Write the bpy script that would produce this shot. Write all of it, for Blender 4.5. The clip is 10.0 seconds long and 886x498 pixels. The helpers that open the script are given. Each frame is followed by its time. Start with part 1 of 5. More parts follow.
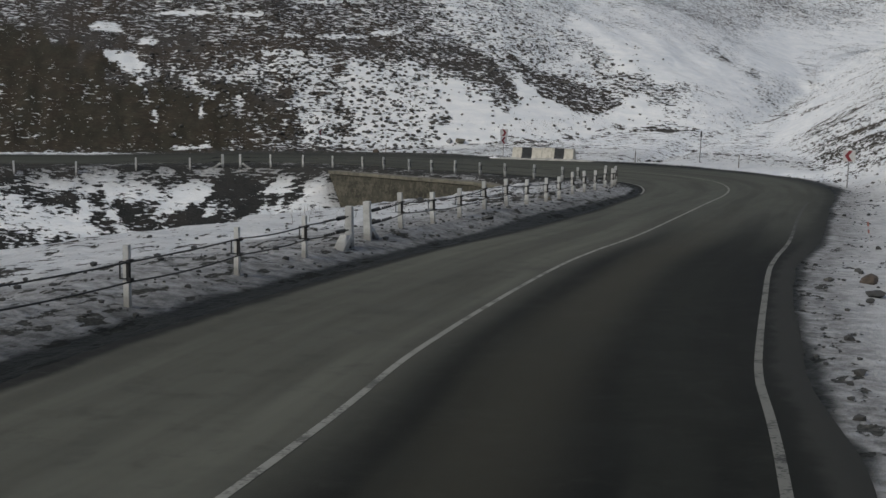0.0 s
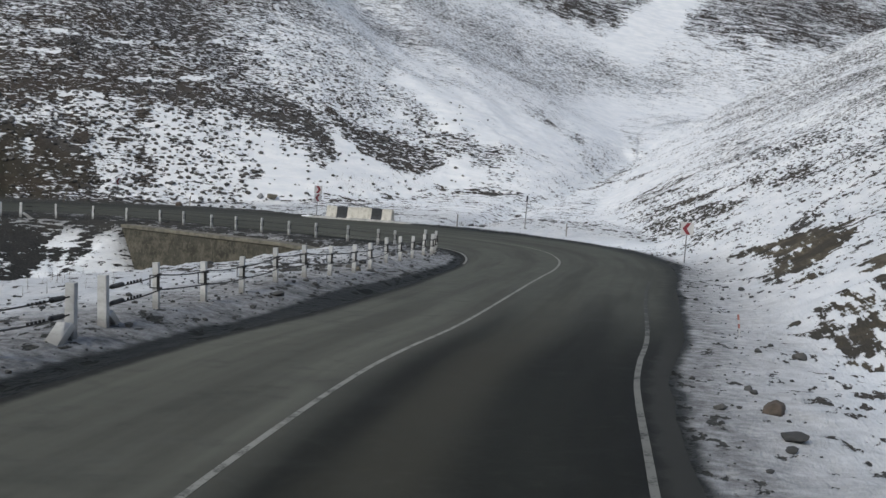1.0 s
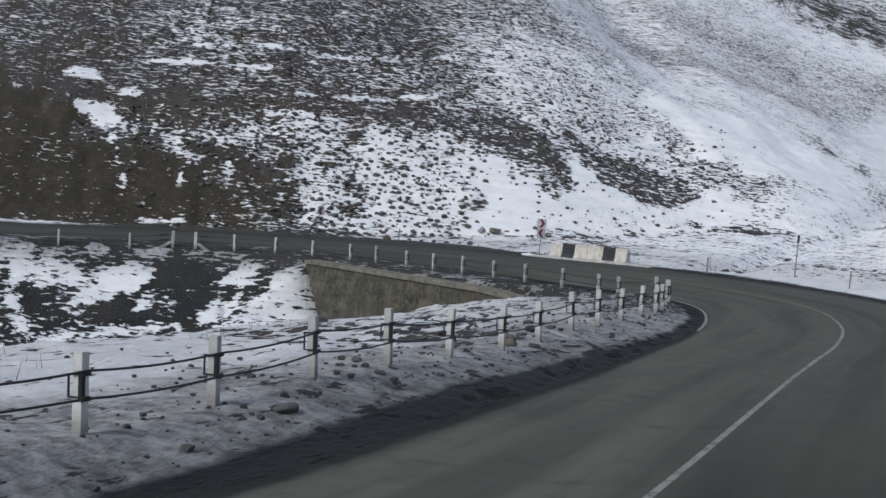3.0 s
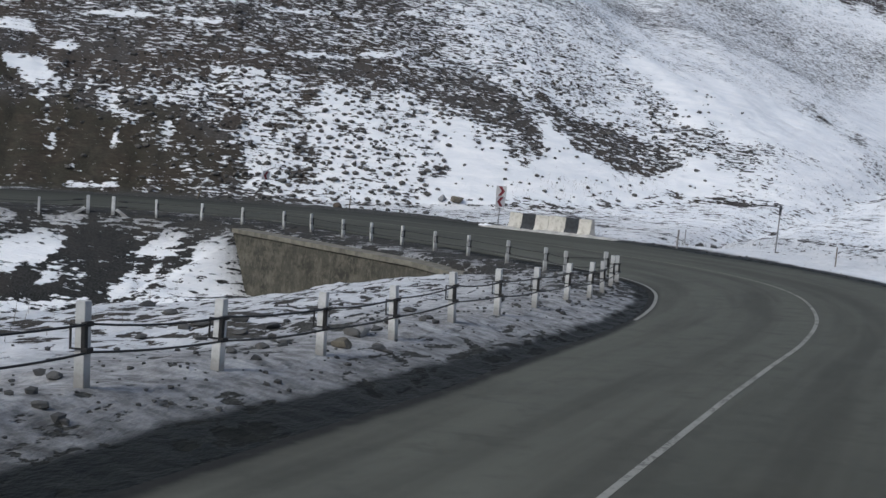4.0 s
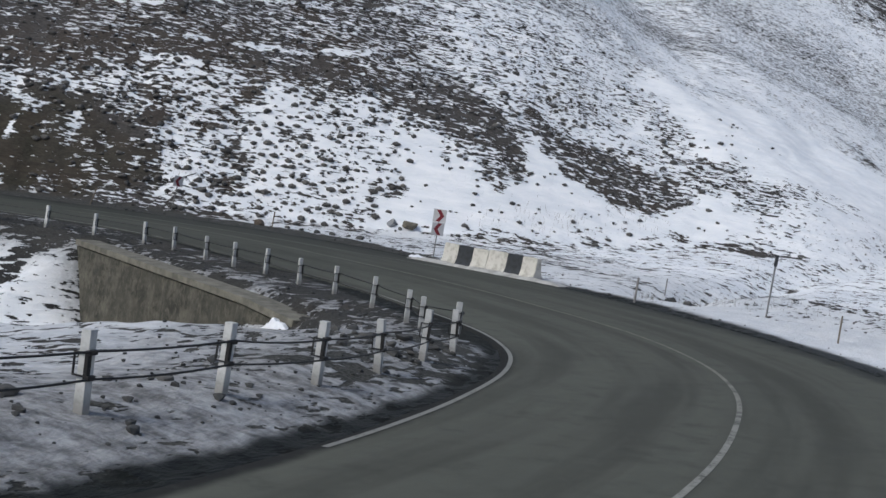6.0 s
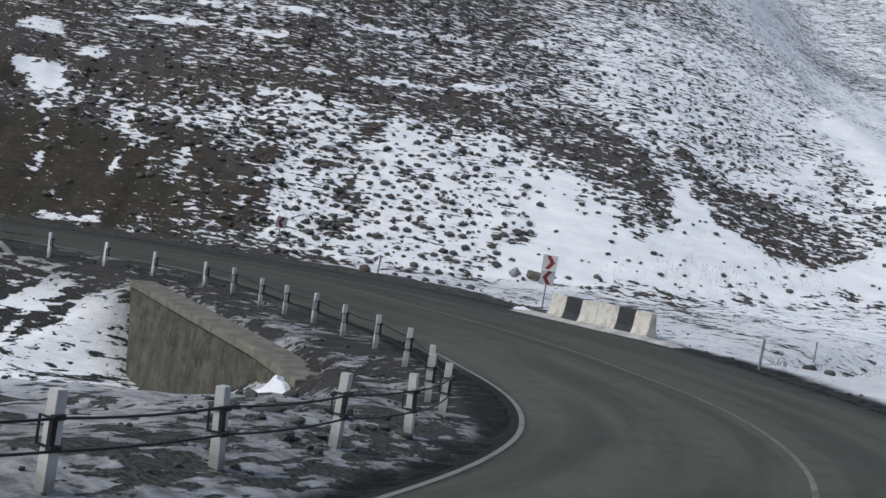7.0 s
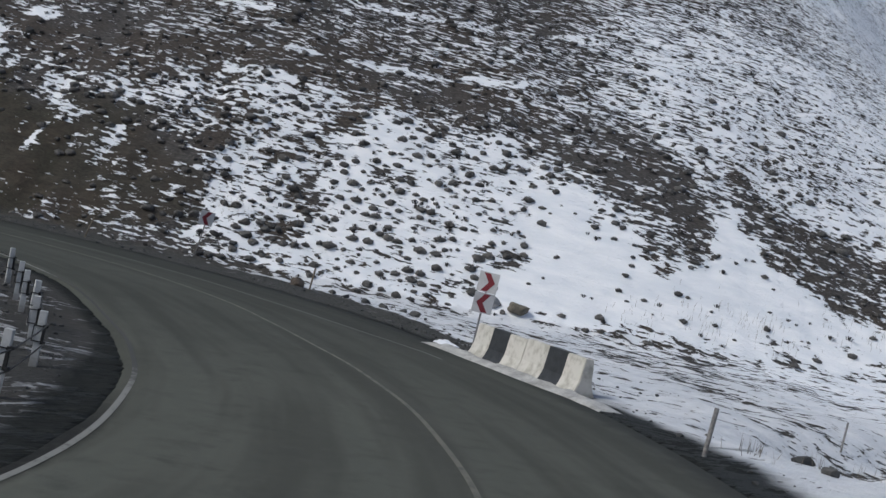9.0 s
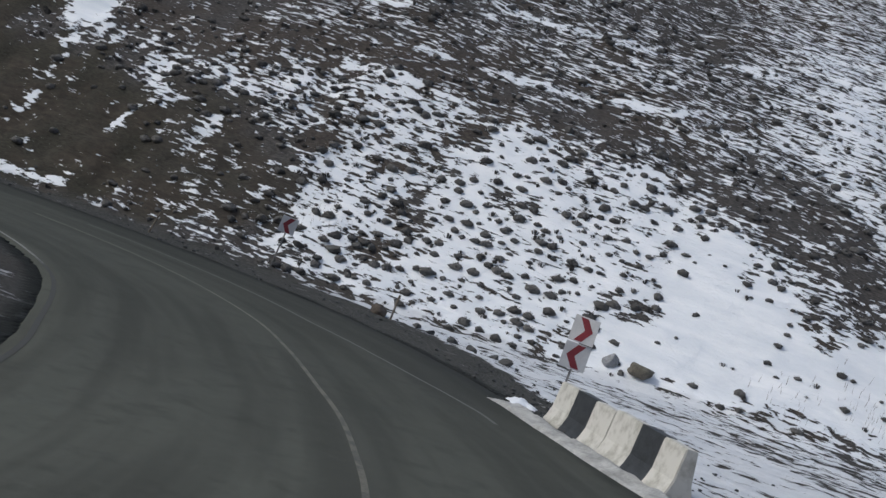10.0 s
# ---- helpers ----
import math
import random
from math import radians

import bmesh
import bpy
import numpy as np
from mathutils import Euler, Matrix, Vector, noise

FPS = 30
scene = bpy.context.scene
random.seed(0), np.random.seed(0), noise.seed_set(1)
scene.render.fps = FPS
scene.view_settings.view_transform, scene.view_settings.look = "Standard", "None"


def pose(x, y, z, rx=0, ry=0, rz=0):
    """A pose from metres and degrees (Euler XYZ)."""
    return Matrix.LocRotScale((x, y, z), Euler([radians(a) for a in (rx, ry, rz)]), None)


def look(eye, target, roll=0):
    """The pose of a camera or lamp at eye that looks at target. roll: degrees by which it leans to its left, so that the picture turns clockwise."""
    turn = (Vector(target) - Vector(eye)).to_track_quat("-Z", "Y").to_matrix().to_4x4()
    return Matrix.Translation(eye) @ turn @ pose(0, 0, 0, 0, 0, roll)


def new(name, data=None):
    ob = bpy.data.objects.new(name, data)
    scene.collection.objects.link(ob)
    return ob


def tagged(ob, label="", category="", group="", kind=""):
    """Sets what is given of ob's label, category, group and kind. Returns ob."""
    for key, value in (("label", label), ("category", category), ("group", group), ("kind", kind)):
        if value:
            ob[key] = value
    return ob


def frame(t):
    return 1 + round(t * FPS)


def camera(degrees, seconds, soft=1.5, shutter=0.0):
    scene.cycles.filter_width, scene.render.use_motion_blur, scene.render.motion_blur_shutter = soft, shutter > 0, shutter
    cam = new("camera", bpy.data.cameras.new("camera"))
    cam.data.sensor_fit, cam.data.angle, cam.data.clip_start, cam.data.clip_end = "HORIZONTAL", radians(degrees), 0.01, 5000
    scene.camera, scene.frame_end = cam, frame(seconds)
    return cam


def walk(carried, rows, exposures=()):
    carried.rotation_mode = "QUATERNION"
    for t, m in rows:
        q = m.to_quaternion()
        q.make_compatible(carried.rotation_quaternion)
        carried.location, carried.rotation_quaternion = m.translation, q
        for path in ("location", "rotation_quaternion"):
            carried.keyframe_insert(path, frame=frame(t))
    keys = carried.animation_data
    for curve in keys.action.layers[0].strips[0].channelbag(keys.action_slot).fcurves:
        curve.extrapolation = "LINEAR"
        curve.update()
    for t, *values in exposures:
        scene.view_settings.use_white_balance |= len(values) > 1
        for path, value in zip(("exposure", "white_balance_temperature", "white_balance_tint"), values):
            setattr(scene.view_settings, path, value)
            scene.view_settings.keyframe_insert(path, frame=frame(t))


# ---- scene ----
cam = camera(38.02, 10.0, soft=1.5)
PATH = [
    (0, (-10.345, -34.100, 5.156), (-10.2118, -32.1191, 4.9151), -0.04),
    (0.5, (-9.660, -30.299, 5.094), (-9.3360, -28.3331, 4.9163), 1.69),
    (1, (-8.854, -26.836, 4.963), (-8.4456, -24.8839, 4.8166), 2.34),
    (1.5, (-7.927, -23.276, 4.758), (-7.4755, -21.3355, 4.5857), 4.22),
    (2, (-6.941, -19.052, 4.634), (-6.7329, -17.0645, 4.5431), 2.06),
    (2.2, (-6.415, -16.980, 4.579), (-6.3468, -14.9820, 4.5212), 2.05),
    (3.3, (-3.569, -9.186, 4.288), (-3.5873, -7.1901, 4.1652), 2.58),
    (3.5, (-2.964, -7.367, 4.196), (-2.9928, -5.3714, 4.0697), 2.11),
    (4, (-1.518, -3.980, 4.061), (-1.5172, -1.9860, 3.9087), 3.52),
    (4.5, (-0.000, 0.000, 4.000), (-0.0002, 1.9945, 3.8487), 4.10),
    (5, (1.584, 3.879, 3.857), (1.5539, 5.8767, 3.7675), 5.88),
    (5.2, (2.168, 5.420, 3.791), (2.1227, 7.4160, 3.6798), 6.60),
    (6.3, (5.721, 13.461, 3.601), (5.5685, 15.4526, 3.4997), 7.24),
    (6.5, (6.252, 15.140, 3.569), (5.9709, 17.1194, 3.5174), 5.87),
    (7, (7.797, 18.968, 3.423), (7.3960, 20.9266, 3.3636), 7.83),
    (7.5, (9.089, 22.741, 3.342), (8.6765, 24.6973, 3.2900), 9.89),
    (8, (10.139, 26.402, 3.162), (9.6727, 28.3456, 3.0920), 11.38),
    (8.5, (10.809, 30.360, 3.232), (10.2812, 32.2895, 3.2092), 10.10),
    (9, (11.432, 34.095, 2.921), (10.8375, 36.0045, 2.9048), 12.03),
    (9.5, (11.378, 38.383, 2.946), (10.6769, 40.2563, 2.9218), 16.23),
    (10, (10.748, 42.706, 2.871), (9.8972, 44.5159, 2.8591), 17.98),
]
walk(cam, [(t, look(eye, target, roll)) for t, eye, target, roll in PATH],
     [(0.0, -0.11, 6750, 4), (0.5, 0.16, 6600, 4), (1.5, 0.33, 6350, 5), (3.5, 0.35, 6180, 6), (5.0, 0.38, 6180, 6), (7.0, 0.39, 6180, 6), (8.5, 0.30, 6180, 6), (10.0, 0.24, 6180, 6)])

# ---- light: thin bright overcast, the sun high behind the cloud ----
SUN_UP, SUN_TURN = 42.0, 228.0
world = bpy.data.worlds.new("sky")
scene.world = world
world.use_nodes = True
sky = world.node_tree.nodes.new("ShaderNodeTexSky")
sky.sky_type, sky.sun_disc = "NISHITA", False
sky.sun_elevation, sky.sun_rotation = radians(SUN_UP), radians(SUN_TURN)
sky.air_density, sky.dust_density, sky.ozone_density = 1.0, 3.0, 1.0
back = world.node_tree.nodes["Background"]
back.inputs["Strength"].default_value = 0.10
world.node_tree.links.new(sky.outputs[0], back.inputs["Color"])
sun = new("sun", bpy.data.lights.new("sun", "SUN"))
sun.data.energy, sun.data.angle, sun.data.color = 1.1, radians(16), (1.0, 0.96, 0.9)
sun.matrix_world = look((0, 0, 60), (0 - math.sin(radians(SUN_TURN)) * math.cos(radians(SUN_UP)) * 60, -math.cos(radians(SUN_TURN)) * math.cos(radians(SUN_UP)) * 60, 60 - math.sin(radians(SUN_UP)) * 60))

# ---- shape of the land: numbers only ----
def vnoise(x, y, seed=0):
    """Smooth value noise, 0 to 1, one cell a metre."""
    ix, iy = np.floor(x).astype(np.int64), np.floor(y).astype(np.int64)
    fx, fy = x - ix, y - iy
    fx, fy = fx * fx * (3 - 2 * fx), fy * fy * (3 - 2 * fy)

    def cell(a, b):
        h = (a * 374761393 + b * 668265263 + seed * 144665) & 0xFFFFFFFF
        h = ((h ^ (h >> 13)) * 1274126177) & 0xFFFFFFFF
        return ((h ^ (h >> 16)) & 0xFFFF) / 65535.0

    low = cell(ix, iy) * (1 - fx) + cell(ix + 1, iy) * fx
    high = cell(ix, iy + 1) * (1 - fx) + cell(ix + 1, iy + 1) * fx
    return low * (1 - fy) + high * fy


def fbm(x, y, seed=0, octaves=4):
    total, gain, norm = 0.0, 1.0, 0.0
    for k in range(octaves):
        total, norm = total + gain * vnoise(x * 2**k, y * 2**k, seed + 17 * k), norm + gain
        gain *= 0.5
    return total / norm


def step(a, b, x):
    t = np.clip((x - a) / (b - a), 0, 1)
    return t * t * (3 - 2 * t)


def smooth_line(points, spacing=0.5):
    """A Catmull-Rom curve through the points, at an even spacing."""
    p = np.array(points, float)
    p = np.vstack([2 * p[0] - p[1], p, 2 * p[-1] - p[-2]])
    out = []
    for k in range(1, len(p) - 2):
        t = np.linspace(0, 1, 40, endpoint=False)[:, None]
        out.append(0.5 * (2 * p[k] + (p[k + 1] - p[k - 1]) * t + (2 * p[k - 1] - 5 * p[k] + 4 * p[k + 1] - p[k + 2]) * t**2
                          + (3 * p[k] - p[k - 1] - 3 * p[k + 1] + p[k + 2]) * t**3))
    out = np.vstack(out + [p[-2:-1]])
    run = np.r_[0, np.cumsum(np.linalg.norm(np.diff(out, axis=0), axis=1))]
    at = np.arange(0, run[-1], spacing)
    return np.stack([np.interp(at, run, out[:, k]) for k in range(out.shape[1])], 1)


# centre line of the road, from the approach round the bend and away
CENTRE = smooth_line([(-31, -92), (-19, -52), (-11.1, -25.75), (-8.9, -17.7), (-5.6, -7.9), (-2.4, -0.1), (1.75, 11.5), (4.0, 17.4), (5.9, 22.3), (7.6, 27.6),
                      (8.75, 32.8), (9.25, 37), (9.2, 41), (8.5, 45.2), (7.2, 49.2), (5.1, 53.8), (3.2, 57.2), (0.3, 61.4), (-5.6, 68.2),
                      (-12.6, 72.0), (-21, 72.4), (-33, 69), (-48, 63), (-75, 51)])
TANGENT = np.gradient(CENTRE, axis=0)
TANGENT /= np.linalg.norm(TANGENT, axis=1)[:, None]
RUN = 0.5 * np.arange(len(CENTRE))
APEX = int(np.argmin(np.hypot(CENTRE[:, 0] - 9.25, CENTRE[:, 1] - 39)))
SA = RUN[APEX]
# the painted centre line wanders a little from that curve
CENTRE = CENTRE + np.stack([TANGENT[:, 1], -TANGENT[:, 0]], 1) * np.interp(RUN - SA, [-72, -60, -45, -30, -18, -8, 0, 8, 16, 24, 36, 60], [-0.46, -0.54, -0.56, -0.13, 0.10, 0.28, 0.48, 0.54, 0.52, 0.36, 0.14, 0.1])[:, None]
TANGENT = np.gradient(CENTRE, axis=0)
TANGENT /= np.linalg.norm(TANGENT, axis=1)[:, None]


def inner_w(s):
    return np.interp(s - SA, [-62, -50, -40, -28, -20, -12, 0, 8, 18, 40], [3.8, 3.65, 3.6, 3.6, 3.9, 4.3, 4.72, 4.9, 4.9, 4.95])


def outer_w(s):
    return np.interp(s - SA, [-90, -48, -30, -5, 4, 12, 20, 30, 40], [4.7, 4.7, 4.8, 4.7, 4.4, 4.5, 4.95, 5.2, 5.2])


def centre_z(s):
    return np.interp(s - SA, [-130, -75, -60, -42, -28, -12, 0, 14, 30, 46, 60, 110], [6.0, 2.47, 1.88, 1.30, 0.82, 0.42, 0.13, -0.10, -0.25, -0.17, -0.07, 1.2])


def bench_z(s):
    return np.interp(s - SA, [-130, -75, -60, -42, -28, -12, 0, 14, 30, 46, 60, 110], [6.5, 2.85, 2.4, 1.72, 1.02, 0.6, 0.38, 0.18, 0.05, 0.03, 0.15, 1.5])


def bank(s):
    return np.interp(s - SA, [-60, -20, 0, 12, 26, 40, 60], [-0.012, 0.030, 0.036, 0.055, 0.050, 0.024, 0.020])


def road_sd(x, y, first=0, last=None):
    """Run along the centre line, and distance to its right, of the nearest point of the stretch."""
    line, tang, run = CENTRE[first:last], TANGENT[first:last], RUN[first:last]
    near, fx, fy = np.empty(x.size, np.int64), x.ravel(), y.ravel()
    for k in range(0, x.size, 4000):
        near[k:k + 4000] = np.argmin((fx[k:k + 4000, None] - line[:, 0]) ** 2 + (fy[k:k + 4000, None] - line[:, 1]) ** 2, 1)
    near = near.reshape(x.shape)
    dx, dy = x - line[near, 0], y - line[near, 1]
    along = dx * tang[near, 0] + dy * tang[near, 1]
    side = np.where(dx * tang[near, 1] - dy * tang[near, 0] > 0, 1.0, -1.0)
    return run[near] + along, side * np.sqrt(np.maximum(dx * dx + dy * dy - along * along * (np.abs(along) < 1), 0))


def road_z(s, d):
    return centre_z(s) + bank(s) * np.clip(d, -6.5, 7) * np.where(d > 0, 0.6, 1.0)


# foot of the slopes: the level floor that they stand round
FOOT_FAR = smooth_line([(-160, 30), (-85, 62), (-48, 74), (-31, 78.5), (-14, 81.2), (-4, 83), (6, 86), (15, 90), (27, 94.5), (37, 107), (46, 124), (52, 146), (62, 158), (90, 170), (140, 188), (240, 222), (430, 285)], 1.0)
FOOT_RIGHT = smooth_line([(-30, -110), (-10, -50), (-2.0, -27), (1.6, -16), (3.0, -9), (5.8, 4), (10.5, 16), (13.9, 27), (16.4, 38), (19.8, 48), (24, 66), (27.5, 82), (33, 95), (44, 116), (55, 138), (75, 150), (120, 168), (220, 205), (420, 270)], 1.0)
FLOOR = np.vstack([FOOT_RIGHT, FOOT_FAR[::-1], [(-400, 30), (-400, -110)]])
DITCH = smooth_line([(11.5, 63), (12.5, 66.8), (15.1, 71.6), (18.5, 79), (21.5, 86.2), (27, 92.5), (35, 104), (45, 121)], 1.0)


WALL_A, WALL_B = np.array([-12.15, 62.55]), np.array([-0.3, 46.4])
WALL_LONG = float(np.linalg.norm(WALL_B - WALL_A))
WALL_WAY = (WALL_B - WALL_A) / WALL_LONG


def line_distance(x, y, line):
    out, fx, fy = np.empty(x.size), x.ravel(), y.ravel()
    for k in range(0, x.size, 4000):
        out[k:k + 4000] = np.sqrt(np.min((fx[k:k + 4000, None] - line[:, 0]) ** 2 + (fy[k:k + 4000, None] - line[:, 1]) ** 2, 1))
    return out.reshape(x.shape)


def in_floor(x, y):
    inside = np.zeros(x.shape, bool)
    p, q = FLOOR, np.roll(FLOOR, -1, axis=0)
    for (ax, ay), (bx, by) in zip(p, q):
        if ay != by:
            inside ^= ((ay > y) != (by > y)) & (x < (bx - ax) * (y - ay) / (by - ay) + ax)
    return inside


def land(x, y):
    """Height of the ground, with the road's run and offset, and the distances up the far and the right-hand slope."""
    x, y = np.asarray(x, float), np.asarray(y, float)
    s, d = road_sd(x, y)
    s1, d1 = road_sd(x, y, 0, APEX + 1)
    s2, d2 = road_sd(x, y, APEX, None)
    inner = d < 0
    # inside of the bend: two shoulders that fall into a gully
    t1, t2 = -d1 - inner_w(s1), -d2 - inner_w(s2)
    mound = 0.08 * np.exp(-((t1 - 2.2) / 1.5) ** 2) * step(SA - 8, SA - 20, s1) * step(SA - 42, SA - 32, s1) - 0.18 * step(SA - 34, SA - 44, s1)
    bench = bench_z(s1) - 0.06 * step(-8, 0, s1 - SA) - 0.25 * step(0, 8, s1 - SA)
    edge1 = road_z(s1, -inner_w(s1))
    shoulder1 = edge1 + (bench - edge1) * step(-0.3, 2.6, t1) + mound - 0.06 * np.clip(t1 - 2, 0, 3) - 0.14 * (0.3 + 0.7 * step(-27, -15, s1 - SA)) * np.clip(t1 - 6, 0, 3.5) - 0.55 * np.clip(t1 - 9.5, 0, 30)
    shoulder1 = shoulder1 - 0.35 * np.clip(y - 35.5 - 0.9 * np.clip(x + 1, 0, 9), 0, 20) * step(SA - 30, SA - 10, s1)
    shoulder2 = road_z(s2, -6) + 0.06 - 0.04 * np.clip(t2, 0, 4) - 0.66 * np.clip(t2 - 3.3, 0, 40)
    gully = -4.2 - 0.09 * np.clip(-8 - x, 0, 200)
    inside = np.maximum(np.maximum(np.where(d1 < 0, shoulder1, -99), np.where(d2 < 0, shoulder2, -99)), gully)
    # the ground drops in front of the head wall
    along = (x - WALL_A[0]) * WALL_WAY[0] + (y - WALL_A[1]) * WALL_WAY[1]
    front = (x - WALL_A[0]) * WALL_WAY[1] - (y - WALL_A[1]) * WALL_WAY[0]
    floor_z = -0.50 - 3.3 * step(WALL_LONG - 1.0, WALL_LONG - 8.5, along) * np.clip((along + 0.2 + 0.35 * np.clip(front - 0.5, 0, 9)) / 2.2, 0, 1)
    inside = np.where((front > -0.15) & (along > -0.2) & (along < WALL_LONG), np.minimum(inside, floor_z), inside)
    inside = np.where((front > -0.66) & (front <= -0.15) & (along > -0.6) & (along < WALL_LONG), np.minimum(inside, -0.72), inside)
    wing = np.clip(-0.2 - along, 0, 20)
    inside = np.where((along <= -0.2) & (front > 0) & (along > -9), np.minimum(inside, -0.50 - 0.75 * np.minimum(front, 5) + 1.5 * np.clip(front - 5, 0, 30) + 1.1 * wing), inside)
    inside = np.maximum(inside, gully)
    # outside: a verge, then the valley floor, which rises up the valley
    t = d - outer_w(s)
    lift = (0.10 + 0.06 * step(10, 26, x)) * np.clip(y - 84, 0, 116) + 0.10 * np.clip(y - 200, 0, 40) + 0.15 * np.clip(y - 240, 0, 260)
    verge = road_z(s, 6) + np.interp(s - SA, [-60, -20, -7, 5, 15], [-0.05, -0.05, -0.2, -0.1, 0.05]) * step(0.1, 2.0, t)
    far_floor = 0.25 + lift
    mix = step(2, 16, t)
    outside = verge * (1 - mix) + far_floor * mix
    ditch = line_distance(x, y, DITCH)
    outside = outside - 0.9 * np.exp(-(ditch / 1.6) ** 2)
    z = np.where(inner, np.where(-d < inner_w(s) + 0.4, road_z(s, d), inside), np.where(d < outer_w(s), road_z(s, d), outside))
    # slopes
    outfloor = ~in_floor(x, y)
    far, right = line_distance(x, y, FOOT_FAR), line_distance(x, y, FOOT_RIGHT)
    up_far, up_right = np.where(outfloor & (far <= right), far, 0.0), np.where(outfloor & (right < far), right, 0.0)
    wave = fbm(x / 14, y / 14, 5) - 0.5
    rough = fbm(x / 3.1, y / 3.1, 9) - 0.5
    toe = np.sqrt(up_far**2 + 1.2) - 1.095
    rise = (0.50 - 0.25 * step(0, 22, x) * step(190, 140, y)) * toe + 4.6 * (1 - np.exp(-toe / 11.0)) * (1 + 0.3 * step(-8, -20, x)) * step(70, 20, x)
    rise = rise + (0.56 + 0.06 * step(60, 110, y)) * (np.sqrt(up_right**2 + 1) - 1)
    grow = step(0, 12, up_far + up_right)
    z = z + rise + grow * (1.8 * wave + 0.55 * rough)
    # gullied face of the bare cut
    cut = step(-12, -17, x) * step(94, 88, y) * step(0.3, 2.0, up_far)
    z = z + cut * (0.45 * (vnoise(x * 0.95 + 0.15 * y, y * 0.33, 51) - 0.5) + 0.45 * (fbm(x / 1.1, y / 1.1, 53) - 0.5))
    off = np.where(inner, -d - inner_w(s), d - outer_w(s))
    z = z + step(0.3, 2.5, off) * (0.22 * (fbm(x / 1.7, y / 1.7, 3) - 0.5) + 0.10 * (vnoise(x * 1.9, y * 1.9, 8) - 0.5))
    return z, s, d, up_far, up_right


# ---- materials ----
class Nodes:
    """A small writer of node materials."""

    def __init__(self, name):
        self.mat = bpy.data.materials.new(name)
        self.mat.use_nodes = True
        self.tree = self.mat.node_tree
        self.bsdf = self.tree.nodes["Principled BSDF"]
        self.coord = self.tree.nodes.new("ShaderNodeTexCoord").outputs["Object"]

    def put(self, socket, value):
        if hasattr(value, "links"):
            self.tree.links.new(value, socket)
        else:
            socket.default_value = value

    def noise(self, scale, detail=4.0, rough=0.55, where=None, stretch=None, distort=0.0):
        n = self.tree.nodes.new("ShaderNodeTexNoise")
        n.inputs["Scale"].default_value, n.inputs["Detail"].default_value = scale, detail
        n.inputs["Roughness"].default_value, n.inputs["Distortion"].default_value = rough, distort
        source = where if where is not None else self.coord
        if stretch:
            m = self.tree.nodes.new("ShaderNodeMapping")
            m.inputs["Scale"].default_value = stretch
            self.tree.links.new(source, m.inputs["Vector"])
            source = m.outputs[0]
        self.tree.links.new(source, n.inputs["Vector"])
        return n.outputs["Fac"]

    def cells(self, scale, where=None):
        n = self.tree.nodes.new("ShaderNodeTexVoronoi")
        n.inputs["Scale"].default_value = scale
        self.tree.links.new(where if where is not None else self.coord, n.inputs["Vector"])
        return n.outputs["Distance"]

    def math(self, op, a, b=0.0, c=0.0):
        n = self.tree.nodes.new("ShaderNodeMath")
        n.operation = op
        for k, v in enumerate((a, b, c)):
            self.put(n.inputs[k], v)
        return n.outputs[0]

    def ramp(self, value, low, high, to_low=0.0, to_high=1.0):
        n = self.tree.nodes.new("ShaderNodeMapRange")
        n.interpolation_type = "SMOOTHSTEP"
        for k, v in zip(("Value", "From Min", "From Max", "To Min", "To Max"), (value, low, high, to_low, to_high)):
            self.put(n.inputs[k], v)
        return n.outputs[0]

    def mix(self, fac, a, b):
        n = self.tree.nodes.new("ShaderNodeMix")
        n.data_type = "RGBA"
        self.put(n.inputs[0], fac)
        for socket, v in ((n.inputs[6], a), (n.inputs[7], b)):
            self.put(socket, v if hasattr(v, "links") else (*v, 1.0))
        return n.outputs[2]

    def attribute(self, name):
        n = self.tree.nodes.new("ShaderNodeAttribute")
        n.attribute_name = name
        return n.outputs["Fac"]

    def vector(self, name):
        n = self.tree.nodes.new("ShaderNodeAttribute")
        n.attribute_name = name
        return n.outputs["Vector"]

    def random(self):
        return self.tree.nodes.new("ShaderNodeObjectInfo").outputs["Random"]

    def island(self):
        return self.tree.nodes.new("ShaderNodeNewGeometry").outputs["Random Per Island"]

    def done(self, color, rough=0.8, metal=0.0, bump=None, height=0.02, strength=0.6):
        self.put(self.bsdf.inputs["Base Color"], color if hasattr(color, "links") else (*color, 1.0))
        self.put(self.bsdf.inputs["Roughness"], rough)
        self.put(self.bsdf.inputs["Metallic"], metal)
        if bump is not None:
            b = self.tree.nodes.new("ShaderNodeBump")
            b.inputs["Strength"].default_value, b.inputs["Distance"].default_value = strength, height
            self.put(b.inputs["Height"], bump)
            self.tree.links.new(b.outputs[0], self.bsdf.inputs["Normal"])
        return self.mat


def plain(name, color, rough=0.7, metal=0.0, scale=6.0, spread=0.25, bump=0.004):
    n = Nodes(name)
    a, b = n.noise(scale, 5), n.noise(scale * 9, 4)
    f = n.math("ADD", n.math("MULTIPLY", a, 0.65), n.math("MULTIPLY", b, 0.35))
    f = n.ramp(f, 0.3, 0.7)
    low, high = [c * (1 - spread) for c in color], [min(1, c * (1 + spread)) for c in color]
    return n.done(n.mix(f, low, high), n.ramp(b, 0.3, 0.7, max(0.05, rough - 0.1), min(1, rough + 0.1)), metal, b, bump)


